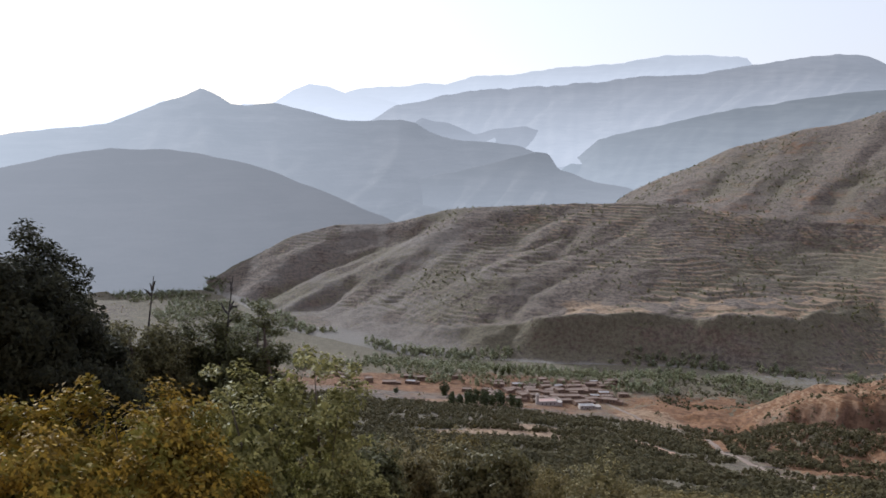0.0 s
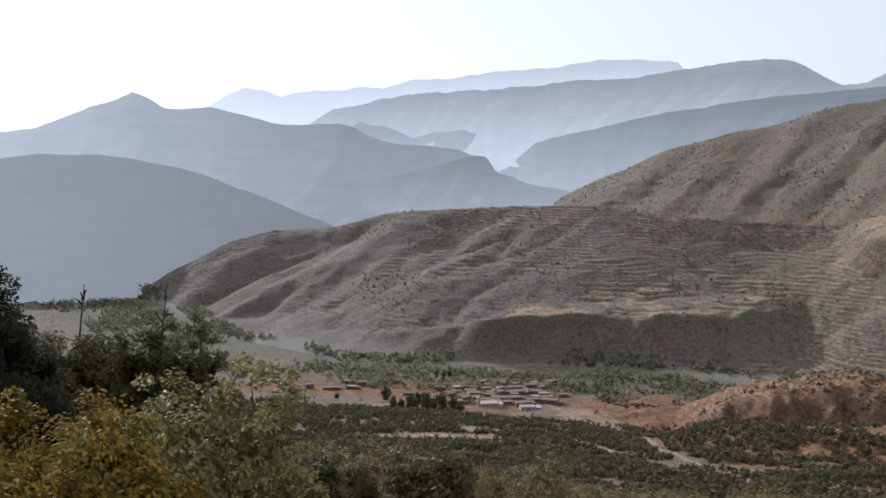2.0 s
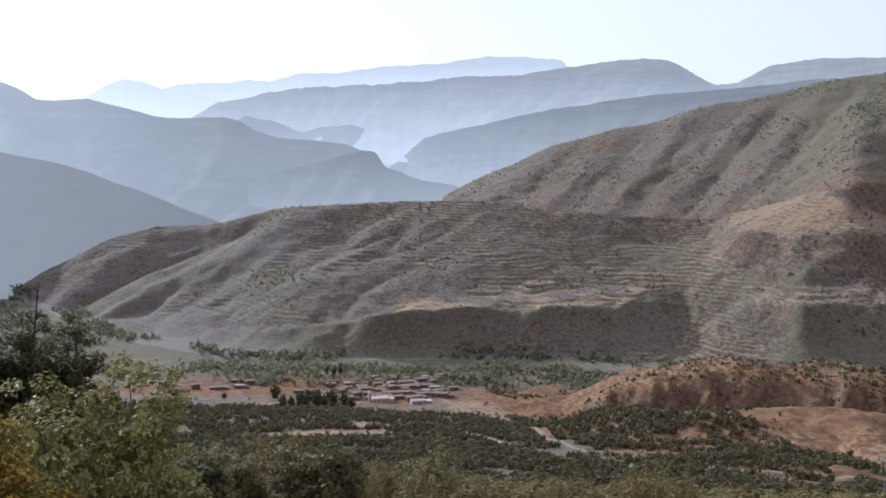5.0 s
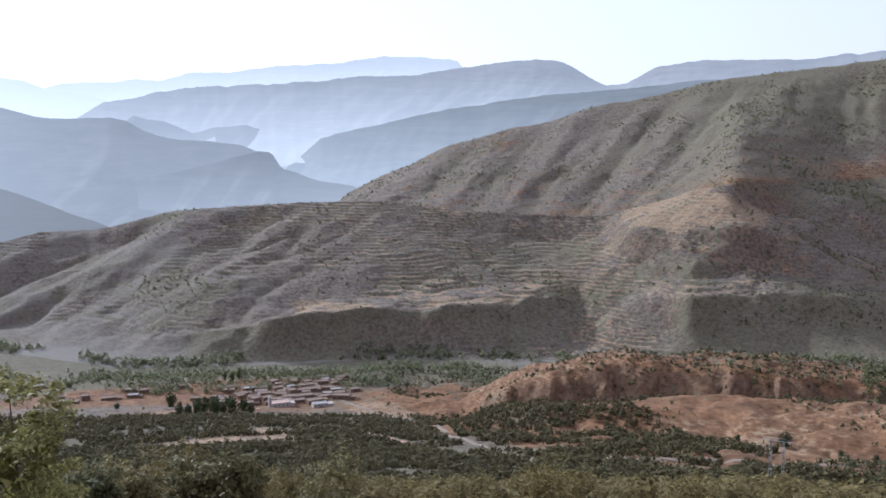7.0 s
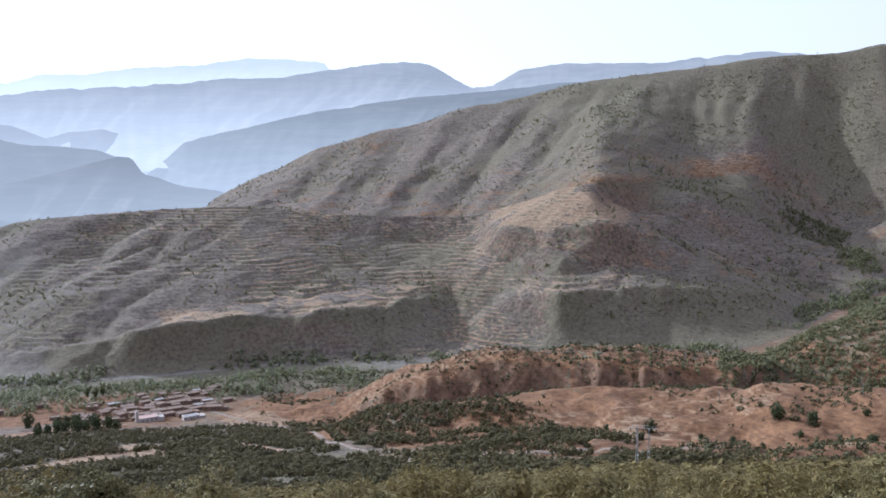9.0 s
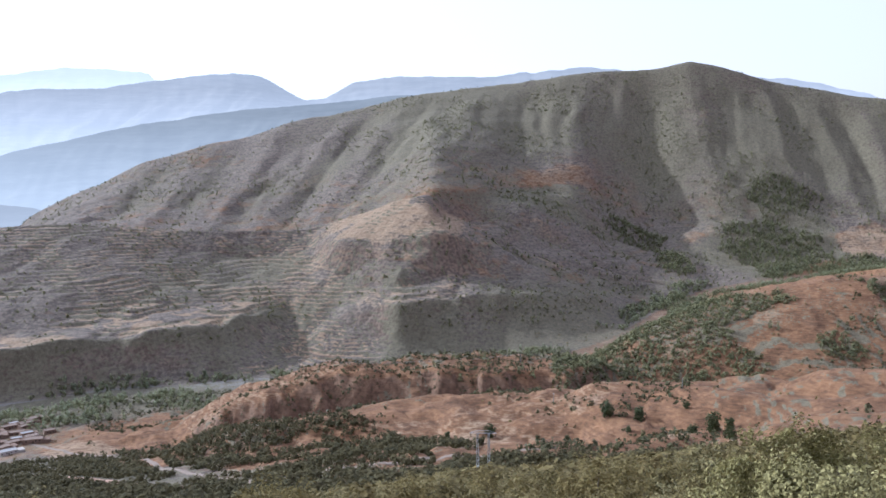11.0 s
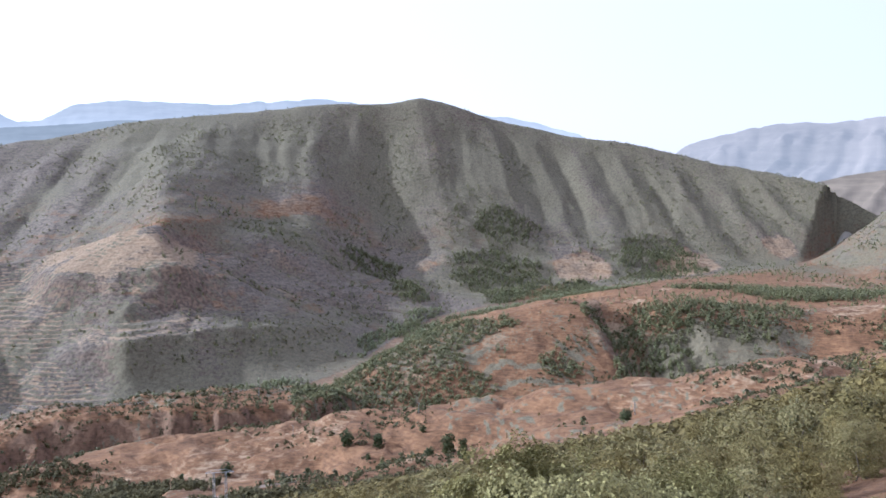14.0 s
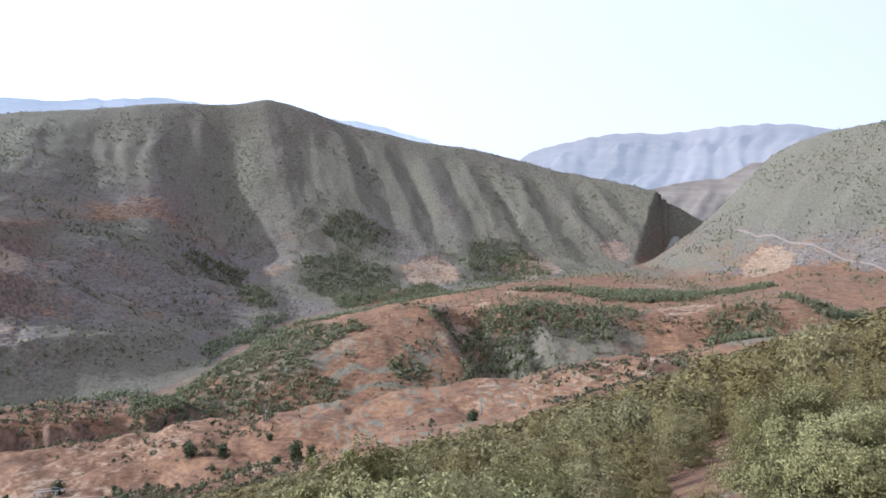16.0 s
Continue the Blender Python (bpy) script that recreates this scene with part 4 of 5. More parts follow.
def leaves(rng, at, size, out=None, slim=0.55, facing=1.5):
    """Small pointed leaf blades at the places given, each bent a little along its midrib; they face outwards where out is given."""
    n = len(at)
    a = unit(rng.normal(size=(n, 3)))
    if out is not None:
        a = unit(a + facing * unit(out))
    b = unit(np.cross(a, rng.normal(size=(n, 3))))
    c = np.cross(a, b)
    size = np.broadcast_to(size, (n,))[:, None] * rng.uniform(0.7, 1.35, (n, 1))
    v = np.stack([at + b * size * 0.6, at - b * size * 0.4 + c * size * slim * 0.5 + a * size * 0.1, at - b * size * 0.4 - c * size * slim * 0.5 + a * size * 0.1], 1)
    return v.reshape(-1, 3), np.arange(3 * n).reshape(n, 3)


def tube(path, radii, sides=6):
    """A tapered limb along a path."""
    path = np.asarray(path, float)
    rings = []
    for k, p in enumerate(path):
        d = unit(path[min(k + 1, len(path) - 1)] - path[max(k - 1, 0)])
        u = unit(np.cross(d, [0.3, 0.9, 0.2]))
        w = np.cross(d, u)
        ang = np.arange(sides) * 2 * np.pi / sides
        rings.append(p + radii[k] * (np.cos(ang)[:, None] * u + np.sin(ang)[:, None] * w))
    return np.concatenate(rings), grid_faces(len(path), sides, True)


def joined(pieces):
    verts, faces, n = [], [], 0
    for v, f in pieces:
        verts.append(v)
        faces.append(f + n)
        n += len(v)
    return np.concatenate(verts), np.concatenate(faces)


def crown_points(rng, h, w, shape, clumps, per, clump_size):
    """Places in a crown of many clumps: their centres fill an envelope unevenly, the leaves sit about them."""
    k = rng.uniform(0.06, 1, clumps * 3)
    ang = rng.uniform(0, 2 * np.pi, clumps * 3)
    if shape == "juniper":
        wide = np.sqrt(np.clip(1 - k ** 1.7, 0.02, 1)) * (0.75 + 0.25 * np.sin(3 * ang + 5 * k))
    elif shape == "spire":
        wide = np.clip(1.02 - k, 0.02, 1) ** 0.62 * (0.72 + 0.3 * np.sin(3 * ang + 6 * k))
    elif shape == "cone":
        wide = (1.03 - k) * np.where(k < 0.18, k / 0.18, 1) * 1.1
    elif shape == "column":
        wide = np.sqrt(np.clip(1 - (2 * k - 1) ** 4, 0, 1))
    else:
        wide = np.sqrt(np.clip(1 - (1.6 * k - 0.75) ** 2, 0.0, 1)) * (0.8 + 0.25 * np.sin(2 * ang + 3 * k + w))
    rad = w * 0.5 * wide * np.sqrt(rng.uniform(0.25, 1, clumps * 3))
    c = np.stack([rad * np.cos(ang), rad * np.sin(ang), h * k], -1)[np.argsort(rng.random(clumps * 3) * (0.3 + wide))[::-1][:clumps]]
    c = c + rng.normal(size=c.shape) * clump_size * 0.4
    off = unit(rng.normal(size=(clumps, per, 3))) * (rng.uniform(0.15, 1, (clumps, per, 1)) ** 0.6) * clump_size * rng.uniform(0.6, 1.3, (clumps, 1, 1))
    off[..., 2] *= 0.8
    p = c[:, None] + off
    return p.reshape(-1, 3), (off + 0.4 * (c - [0, 0, h * 0.5])[:, None]).reshape(-1, 3), c


def limbs(rng, h, w, tips, trunk_r, count, low=0.1):
    """A tapered, slightly crooked trunk with limbs that reach for some of the clumps."""
    top = np.array([rng.normal() * 0.06 * w, rng.normal() * 0.06 * w, h * 0.9])
    stem = [np.array([0, 0, -0.25]), np.array([0, 0, h * 0.06]), top * 0.35 + rng.normal(size=3) * 0.03 * w, top * 0.65 + rng.normal(size=3) * 0.04 * w, top]
    pieces = [tube(stem, [trunk_r * 1.25, trunk_r, trunk_r * 0.8, trunk_r * 0.5, trunk_r * 0.12], 7)]
    for tip in tips[rng.permutation(len(tips))[:count]]:
        f = np.clip(tip[2] / h * 0.6, low, 0.75)
        root = top * f
        mid = (root + tip) / 2 + np.array([0, 0, -0.06 * h]) + rng.normal(size=3) * 0.03 * w
        pieces.append(tube([root, mid, tip], [trunk_r * 0.42 * (1.1 - f), trunk_r * 0.26 * (1.1 - f), trunk_r * 0.06], 5))
    return joined(pieces)


def plant(name, seed, h, w, shape, leaf, clumps, per, clump_size, leaf_size, label, category, bark=BARK, slim=0.55, limb_count=14, group=""):
    """One plant: an Empty at the root, its trunk and its crown."""
    rng = np.random.default_rng(seed)
    p, out, c = crown_points(rng, h, w, shape, clumps, per, clump_size)
    root = new(name)
    tagged(root, label, category, group)
    v, f = limbs(rng, h, w, c, max(0.025, (0.011 if "bush" in name else 0.028) * h), limb_count)
    trunk = new("trunk", mesh_of("trunk", v, f, bark, True))
    inner = crown_points(np.random.default_rng(seed), h * 0.82, w * 0.62, shape, clumps, max(3, per // 6), clump_size)[0]
    v, f = joined([leaves(rng, p, leaf_size, out, slim), leaves(rng, inner, leaf_size * 1.9, None, 0.7)])
    crown = new("crown", mesh_of("crown", v, f, leaf))
    trunk.parent = crown.parent = root
    return root


def ground_at(x, y):
    return float(land(np.array([float(x)]), np.array([float(y)]))[0][0])


def placed(bearing, dist):
    a = radians(bearing)
    return dist * math.sin(a), dist * math.cos(a)


def stand(ob, bearing, dist, sink=0.1, turn=0.0, size=1.0):
    x, y = placed(bearing, dist)
    ob.matrix_basis = pose(x, y, ground_at(x, y) - sink, 0, 0, turn) @ Matrix.Scale(size, 4)
    return ob


# the trees and bushes round the viewpoint
NEAR = [  # name, bearing, distance, height, width, shape, leaf, clumps, per, clump size, leaf size, label
    ("juniper_tree", -27.2, 17.0, 5.9, 6.0, "juniper", JUNIPER_SHADE, 760, 190, 0.3, 0.09, "tall dark juniper tree with dense shadowed foliage"),
    ("juniper_tree", -23.2, 18.5, 5.0, 4.2, "spire", JUNIPER_SHADE, 480, 170, 0.25, 0.09, "dark juniper tree with an uneven crown on the slope"),
    ("juniper_tree", -20.0, 21.0, 5.6, 4.3, "spire", JUNIPER_BROWN, 560, 120, 0.32, 0.085, "olive-brown juniper tree on the slope below"),
    ("juniper_tree", -17.6, 21.5, 5.7, 4.0, "spire", JUNIPER_BROWN, 560, 120, 0.3, 0.085, "brownish juniper tree among others on the slope"),
    ("juniper_tree", -15.0, 21.5, 6.2, 3.4, "spire", JUNIPER_DARK, 520, 120, 0.28, 0.085, "dark juniper tree with a pointed top"),
    ("juniper_tree", -12.3, 20.5, 6.3, 3.1, "spire", JUNIPER_DARK, 480, 120, 0.27, 0.085, "slender dark juniper tree standing above the bushes"),
    ("broadleaf_bush", -26.5, 8.6, 2.1, 2.3, "dome", OAK_DRY, 260, 110, 0.19, 0.05, "yellowing leafy bush turning orange in autumn"),
    ("broadleaf_bush", -20.6, 9.0, 2.55, 2.4, "dome", OAK_DRY, 280, 110, 0.19, 0.05, "large yellow-orange leafy bush beside the viewpoint"),
    ("broadleaf_bush", -17.5, 8.2, 1.9, 1.7, "dome", OAK_DRY, 190, 100, 0.18, 0.05, "low bush with yellow and green leaves"),
    ("holm_oak_bush", -13.6, 9.8, 3.2, 2.0, "dome", OAK, 200, 80, 0.16, 0.052, "grey-green holm oak bush with glossy leaves"),
    ("holm_oak_bush", -7.9, 10.2, 3.65, 1.4, "dome", OAK, 150, 80, 0.15, 0.052, "upright holm oak bush with a tall leafy shoot"),
    ("holm_oak_bush", -6.3, 9.6, 2.2, 1.2, "dome", OAK, 110, 80, 0.15, 0.052, "small grey-green holm oak bush with glossy leaves"),
    ("juniper_tree", -1.4, 24.0, 3.6, 1.8, "juniper", JUNIPER, 130, 80, 0.28, 0.11, "green juniper tree with a rounded top"),
    ("holm_oak_bush", 3.0, 25.0, 3.8, 3.0, "dome", OAK_SHADE, 210, 80, 0.32, 0.11, "rounded oak bush with brownish green leaves"),
    ("juniper_tree", -4.6, 21.0, 3.4, 2.0, "juniper", JUNIPER_DARK, 130, 80, 0.28, 0.11, "dark juniper tree in the shade of the bushes"),
    ("holm_oak_bush", 63.5, 10.0, 1.9, 3.2, "dome", OAK_PALE, 480, 130, 0.18, 0.038, "wide pale holm oak bush covered with fine leaves"),
    ("holm_oak_bush", 57.5, 10.6, 1.5, 1.8, "dome", OAK_PALE, 250, 120, 0.18, 0.038, "pale grey-green holm oak bush on the slope"),
    ("holm_oak_bush", 71.0, 11.0, 1.3, 2.2, "dome", OAK_PALE, 270, 120, 0.18, 0.038, "low holm oak bush with pale leaves"),
    ("broadleaf_bush", 90.0, 9.0, 1.3, 2.0, "dome", OAK_PALE, 460, 250, 0.14, 0.019, "fresh green leafy bush on the hillside"),
]
for k, (name, bearing, dist, h, w, shape, leaf, clumps, per, cs, ls, label) in enumerate(NEAR):
    stand(plant(name, 100 + k, h, w, shape, leaf, clumps, per, cs, ls, label, "bush" if "bush" in name else "tree", slim=0.6 if "juniper" in name else 0.75), bearing, dist, turn=37 * k)


# the junipers on the slope before and beside the viewpoint, one by one
def slope_junipers():
    rng = np.random.default_rng(7)
    fine, broad = [], []
    for k in range(12):
        h, w = rng.uniform(2.0, 3.2), rng.uniform(2.0, 2.9)
        near = k < 6
        bush = plant("juniper_bush" if k % 3 else "oak_bush", 300 + k, h, w, "juniper" if k % 3 == 1 else "dome", JUNIPER_THING if k % 3 else OAK_THING, 110 if near else 80, 72 if near else 34,
                     0.27 if near else 0.36, 0.06 if near else 0.12, ("grey-green oak scrub bush on the stony slope", "olive-green juniper bush on the stony slope")[k % 3 > 0],
                     "bush", slim=0.6, limb_count=7, group="bushes on the near slope")
        (fine if near else broad).append(bush)
    made, used, tries = [], set(), 0
    while len(made) < 300 and tries < 12000:
        tries += 1
        b = rng.uniform(28, 93) if tries < 2500 else rng.uniform(-30, 93)
        r = 7.0 + 25 * rng.random() ** 0.6 if tries < 2500 else 28 + 48 * rng.random() ** 0.8
        x, y = placed(b, r)
        if b < 28 and rng.random() < 0.5 or b > 84 and r < 10.5 or 54 < b < 75 and r < 12:
            continue
        if any((x - p) ** 2 + (y - q) ** 2 < (0.9 if r < 13 else 2.6 if r < 26 else 4.2 if r < 36 else 6.5) for p, q in made):
            continue
        kinds = fine if r < 25 else broad
        kind = kinds[rng.integers(6)]
        size = (rng.uniform(0.22, 0.34) if r < 13 else rng.uniform(0.38, 0.6) if r < 26 else rng.uniform(0.65, 0.95) if r < 36 else rng.uniform(0.9, 1.3)) * (1.15 if b < 28 else 1)
        spot = pose(x, y, ground_at(x, y) - 0.1, 0, 0, rng.uniform(0, 360))
        if kind.name in used:
            kind = copy_thing(kind, spot)
        else:
            used.add(kind.name)
            kind.matrix_basis = spot
        kind.scale = (size * rng.uniform(0.9, 1.25), size * rng.uniform(0.9, 1.25), size)
        made.append((x, y))
    return made


NEAR_BUSHES = slope_junipers()


# woods too many to count
def woods(name, label, category, leaf, xs, ys, hs, ws, cards, shape, seed, trunk=False):
    """Many small trees in one mesh: each a stem and a ragged crown of leafy sprays with its own tint."""
    rng = np.random.default_rng(seed)
    zs = land(xs, ys)[0]
    n = len(xs)
    k = rng.uniform(0.08, 1, (n, cards))
    ang = rng.uniform(0, 2 * np.pi, (n, cards))
    if shape == "cone":
        wide = 1.08 - k
    elif shape == "column":
        wide = np.sqrt(np.clip(1 - (2 * k - 1) ** 4, 0, 1))
    else:
        wide = np.sqrt(np.clip(1 - (1.35 * k - 0.5) ** 2, 0.05, 1))
    wide = wide * (0.75 + 0.35 * np.sin(2 * ang + rng.uniform(0, 6, (n, 1))))
    rad = ws[:, None] * 0.5 * wide * np.sqrt(rng.uniform(0.45, 1, (n, cards)))
    at = np.stack([xs[:, None] + rad * np.cos(ang), ys[:, None] + rad * np.sin(ang), zs[:, None] + hs[:, None] * k], -1)
    mid = np.stack([xs, ys, zs + hs * 0.4], -1)[:, None]
    size = np.repeat(0.36 * np.sqrt(ws * hs), cards) * np.sqrt(26 / cards)
    v, f = leaves(rng, at.reshape(-1, 3), size, (at - mid).reshape(-1, 3), 0.8, 2.4)
    me = mesh_of(name, v, f, leaf)
    t = me.attributes.new("tint", "FLOAT", "FACE")
    t.data.foreach_set("value", np.repeat(rng.uniform(0, 1, n), cards).astype(np.float32))
    return tagged(new(name, me), label, category, kind="stuff")


def scatter(rng, n, lo_b, hi_b, lo_r, hi_r):
    b = np.radians(rng.uniform(lo_b, hi_b, n))
    r = np.sqrt(rng.uniform(lo_r ** 2, hi_r ** 2, n))
    return r * np.sin(b), r * np.cos(b), r


def grow():
    rng = np.random.default_rng(11)
    x, y, r = scatter(rng, 1700, -32, 93, 48, 102)
    keep = (r < wood_edge(x, y)) & (fbm(x, y, 45, 3, 71) > -0.3) & ((r > 76) | (rng.random(len(x)) < 0.5))
    x, y = x[keep], y[keep]
    n = len(x)
    woods("slope_scrub", "thick juniper and oak scrub on the near slope", "scrub", JUNIPER, x, y, rng.uniform(1.5, 3.6, n), rng.uniform(2.0, 3.6, n), 220, "dome", 8)
    x, y, r = scatter(rng, 8200, -32, 93, 98, 240)
    keep = (r < wood_edge(x, y)) & (fbm(x, y, 45, 3, 71) > -0.3)
    x, y = x[keep], y[keep]
    n = len(x)
    woods("hillside_scrub", "olive juniper scrub on the hillside below the viewpoint", "scrub", JUNIPER, x, y, rng.uniform(1.8, 3.6, n), rng.uniform(2.0, 3.6, n), 30, "dome", 14)
    x, y, r = scatter(rng, 46000, -32, 60, 240, 740)
    off_road = np.min([along([(p, q, 0) for p, q in line], x, y)[0] for line in ROADS.values()], axis=0)
    clear = fbm(x, y, 45, 3, 71)
    plough = np.hypot((x - 30) / 54, (y - 490) / 21)
    keep = (r < wood_edge(x, y)) & (off_road > 5) & (clear > -0.42) & (rng.random(len(x)) < np.where(r > 540, 0.6, 0.95)) & (plough > 1 + 0.3 * fbm(x, y, 25, 2, 73))
    x, y = x[keep], y[keep]
    n = len(x)
    woods("juniper_wood", "dense olive-green juniper scrub on the hillside below", "scrub", JUNIPER_FAR, x, y, rng.uniform(1.8, 4.2, n), rng.uniform(2.2, 4.2, n), 18, "dome", 1)
    # loose scrub over the open land and the far slopes
    x, y, r = scatter(rng, 30000, -32, 93, 240, 1750)
    z, green, red, field, gravel_and_haze = land(x, y)
    keep = (r > wood_edge(x, y)) & (rng.random(len(x)) < np.clip(0.25 * green + 0.06, 0.02, 0.5)) & (gravel_and_haze < 0.3) & (z < 330)
    x, y = x[keep], y[keep]
    n = len(x)
    woods("dry_scrub", "scattered dark scrub and small bushes over the slopes", "scrub", JUNIPER, x, y, rng.uniform(0.8, 2.0, n), rng.uniform(1.1, 2.6, n), 14, "dome", 2)
    # low tufts over the red fields, and the speckle of scrub on the mountainsides
    x, y, r = scatter(rng, 42000, 14, 93, 190, 900)
    belts = fbm(0.7 * x - 0.7 * y, land(x, y)[0] * 6.0, 120, 4, 131)
    keep = (r > wood_edge(x, y)) & (fbm(x, y, 40, 3, 83) + 0.5 * fbm(x, y, 9, 2, 84) + 1.1 * belts > 0.06 + 0.3 * rng.random(len(x)))
    x, y = x[keep], y[keep]
    n = len(x)
    big = rng.choice([1.0, 1.0, 1.0, 1.9], n)
    woods("dry_tufts", "low dark bushes dotted over the red fields", "scrub", SCRUB_DARK, x, y, big * rng.uniform(0.6, 1.8, n), big * rng.uniform(0.9, 2.4, n), 9, "dome", 12)
    x, y, r = scatter(rng, 150000, -2, 93, 900, 2200)
    z, green, red, field, gravel_and_haze = land(x, y)
    keep = (z > 25) & (rng.random(len(x)) < np.clip(0.42 * green, 0.04, 0.5) * ramp(fbm(x, y, 70, 3, 227), -0.3, 0.2)) & (field < 0.5)
    x, y = x[keep][:52000], y[keep][:52000]
    n = len(x)
    woods("mountain_scrub", "fine speckle of scrub over the mountainsides", "scrub", PINE, x, y, rng.uniform(1.2, 3.2, n), rng.uniform(2.0, 4.6, n), 6, "dome", 13)
    # scrub thick on the near flank of the spur
    x, y, r = scatter(rng, 14000, 44, 70, 640, 900)
    d, h, run, sd = along(SPUR_CREST, x, y)
    keep = (sd < 0) & (d > 14) & (d < 130) & (fbm(x, y, 80, 3, 43) > -0.12 - 0.3 * ramp(700 - x, 0, 120)) | (d < 40) & (x < 690)
    x, y = x[keep][:4600], y[keep][:4600]
    n = len(x)
    woods("spur_scrub", "dark green scrub and small trees on the spur", "scrub", PINE, x, y, rng.uniform(1.5, 4.2, n), rng.uniform(2.0, 4.0, n), 16, "dome", 9)
    # the green belt of trees along the river
    x, y, r = scatter(rng, 90000, -32, 75, 600, 1500)
    d, zr, run, side = along(RIVER, x, y)
    z = land(x, y)[0]
    belt = np.where(side < 0, 125, 40)
    keep = (d < belt) & (d > 9) & (z < zr + 16) & (rng.random(len(x)) < np.where(d < 45, 1.0, 0.6) * ramp(fbm(x, y, 60, 3, 19), -0.25, 0.25)) & (x < 1350)
    x, y = x[keep][:7000], y[keep][:7000]
    n = len(x)
    half = rng.random(n) < 0.68
    woods("riverside_trees", "green belt of small trees and orchards along the river", "trees", POPLAR, x[half], y[half], rng.uniform(3, 8, half.sum()), rng.uniform(2.5, 5, half.sum()), 26, "dome", 3)
    woods("riverside_thicket", "dark green thicket along the river", "trees", PINE, x[~half], y[~half], rng.uniform(2.5, 6, (~half).sum()), rng.uniform(3, 5.5, (~half).sum()), 22, "dome", 4)
    # pines in the side valley: stands along its streams, and single trees between the fields
    x, y, r = scatter(rng, 130000, 36, 93, 560, 1780)
    z, green, red, field, gravel_and_haze = land(x, y)
    d, h, run, sd = along(SPUR_CREST, x, y)
    inside = np.zeros(len(x))
    for bearing, dist, wide, deep in PINE_STANDS:
        b = radians(bearing)
        inside = np.maximum(inside, ramp(1.15 - np.hypot((x * math.cos(b) - y * math.sin(b)) / wide, (x * math.sin(b) + y * math.cos(b) - dist) / deep) + 0.8 * fbm(x, y, 55, 3, 33), 0.0, 0.3))
    loose = 0.04 * ramp(fbm(x, y, 90, 3, 29), 0.0, 0.3) * ramp(d, 40, 90)
    keep = (rng.random(len(x)) < np.maximum(0.55 * inside, loose)) & (z < 200) & (z > 15)
    x, y = x[keep][:17000], y[keep][:17000]
    n = len(x)
    pick = rng.random(n) + 0.5 * fbm(x, y, 120, 2, 35) < 0.5
    for name, label, leaf, m, seed in (("pine_wood", "stands of small dark green pines in the side valley", PINE, ~pick, 5), ("pine_belt", "bright green belts of young pines between the fields", PINE_BRIGHT, pick, 15)):
        k = int(m.sum())
        woods(name, label, "trees", leaf, x[m], y[m], rng.uniform(4.5, 9.0, k), rng.uniform(2.6, 4.2, k), 26, "cone" if seed == 15 else "dome", seed)


grow()


# ---- the village ----
def box(x0, y0, z0, x1, y1, z1, lean=0.0):
    """A block whose walls lean inwards a little, as mud walls do."""
    e = lean
    v = np.array([(x0, y0, z0), (x1, y0, z0), (x1, y1, z0), (x0, y1, z0), (x0 + e, y0 + e, z1), (x1 - e, y0 + e, z1), (x1 - e, y1 - e, z1), (x0 + e, y1 - e, z1)], float)
    f = np.array([(0, 3, 2, 1), (4, 5, 6, 7), (0, 1, 5, 4), (1, 2, 6, 5), (2, 3, 7, 6), (3, 0, 4, 7)])
    return v, f


def part(name, pieces, material, parent, label=""):
    v, f = joined(pieces)
    ob = new(name, mesh_of(name, v, f, material))
    ob.parent = parent
    if label:
        ob["label"] = label
    return ob


def house(w, d, h, wall, roof, label, openings, wing=0.0, name="house"):
    """A flat-roofed house: walls with a parapet, the roof inside it, a door and small windows, all set into the front."""
    root = tagged(new(name), label, "house", "village houses")
    shell = [box(-w / 2, -d / 2, -1.2, w / 2, -d / 2 + 0.45, h, 0.04), box(-w / 2, d / 2 - 0.45, -1.2, w / 2, d / 2, h, 0.04),
             box(-w / 2, -d / 2 + 0.45, -1.2, -w / 2 + 0.45, d / 2 - 0.45, h, 0.04), box(w / 2 - 0.45, -d / 2 + 0.45, -1.2, w / 2, d / 2 - 0.45, h, 0.04)]
    part("wall", shell, wall, root)
    part("roof", [box(-w / 2 + 0.45, -d / 2 + 0.45, h - 0.55, w / 2 - 0.45, d / 2 - 0.45, h - 0.3)], roof, root)
    if wing:
        part("wing", [box(w / 2 + 0.02, -d / 2 + 0.6, -1.2, w / 2 + wing, d / 2 - 0.8, h * 0.62, 0.05), box(w / 2 - 0.15, -d / 2 + 0.4, h * 0.62, w / 2 + wing + 0.2, d / 2 - 0.6, h * 0.62 + 0.22)], wall, root)
    part("door", [box(-0.55, -d / 2 - 0.05, 0, 0.55, -d / 2 + 0.08, 2.05)], TIMBER, root)
    for k in range(openings):
        x = -w / 2 + w * (k + 0.5) / openings
        if abs(x) < 1.2:
            x += 1.9
        win = part("window", [box(x - 0.45, -d / 2 - 0.04, h * 0.45, x + 0.45, -d / 2 + 0.06, h * 0.45 + 0.95)], TIMBER, root)
        part("pane", [box(x - 0.36, -d / 2 - 0.07, h * 0.45 + 0.09, x + 0.36, -d / 2 - 0.045, h * 0.45 + 0.86)], SHADE_GLASS, win)
    return root


def settle(ob, x, y, turn, size=1.0, copy=True):
    m = pose(x, y, ground_at(x, y) + 0.05, 0, 0, turn)
    ob = copy_thing(ob, m) if copy else ob
    ob.matrix_basis = m @ Matrix.Scale(size, 4)
    return ob


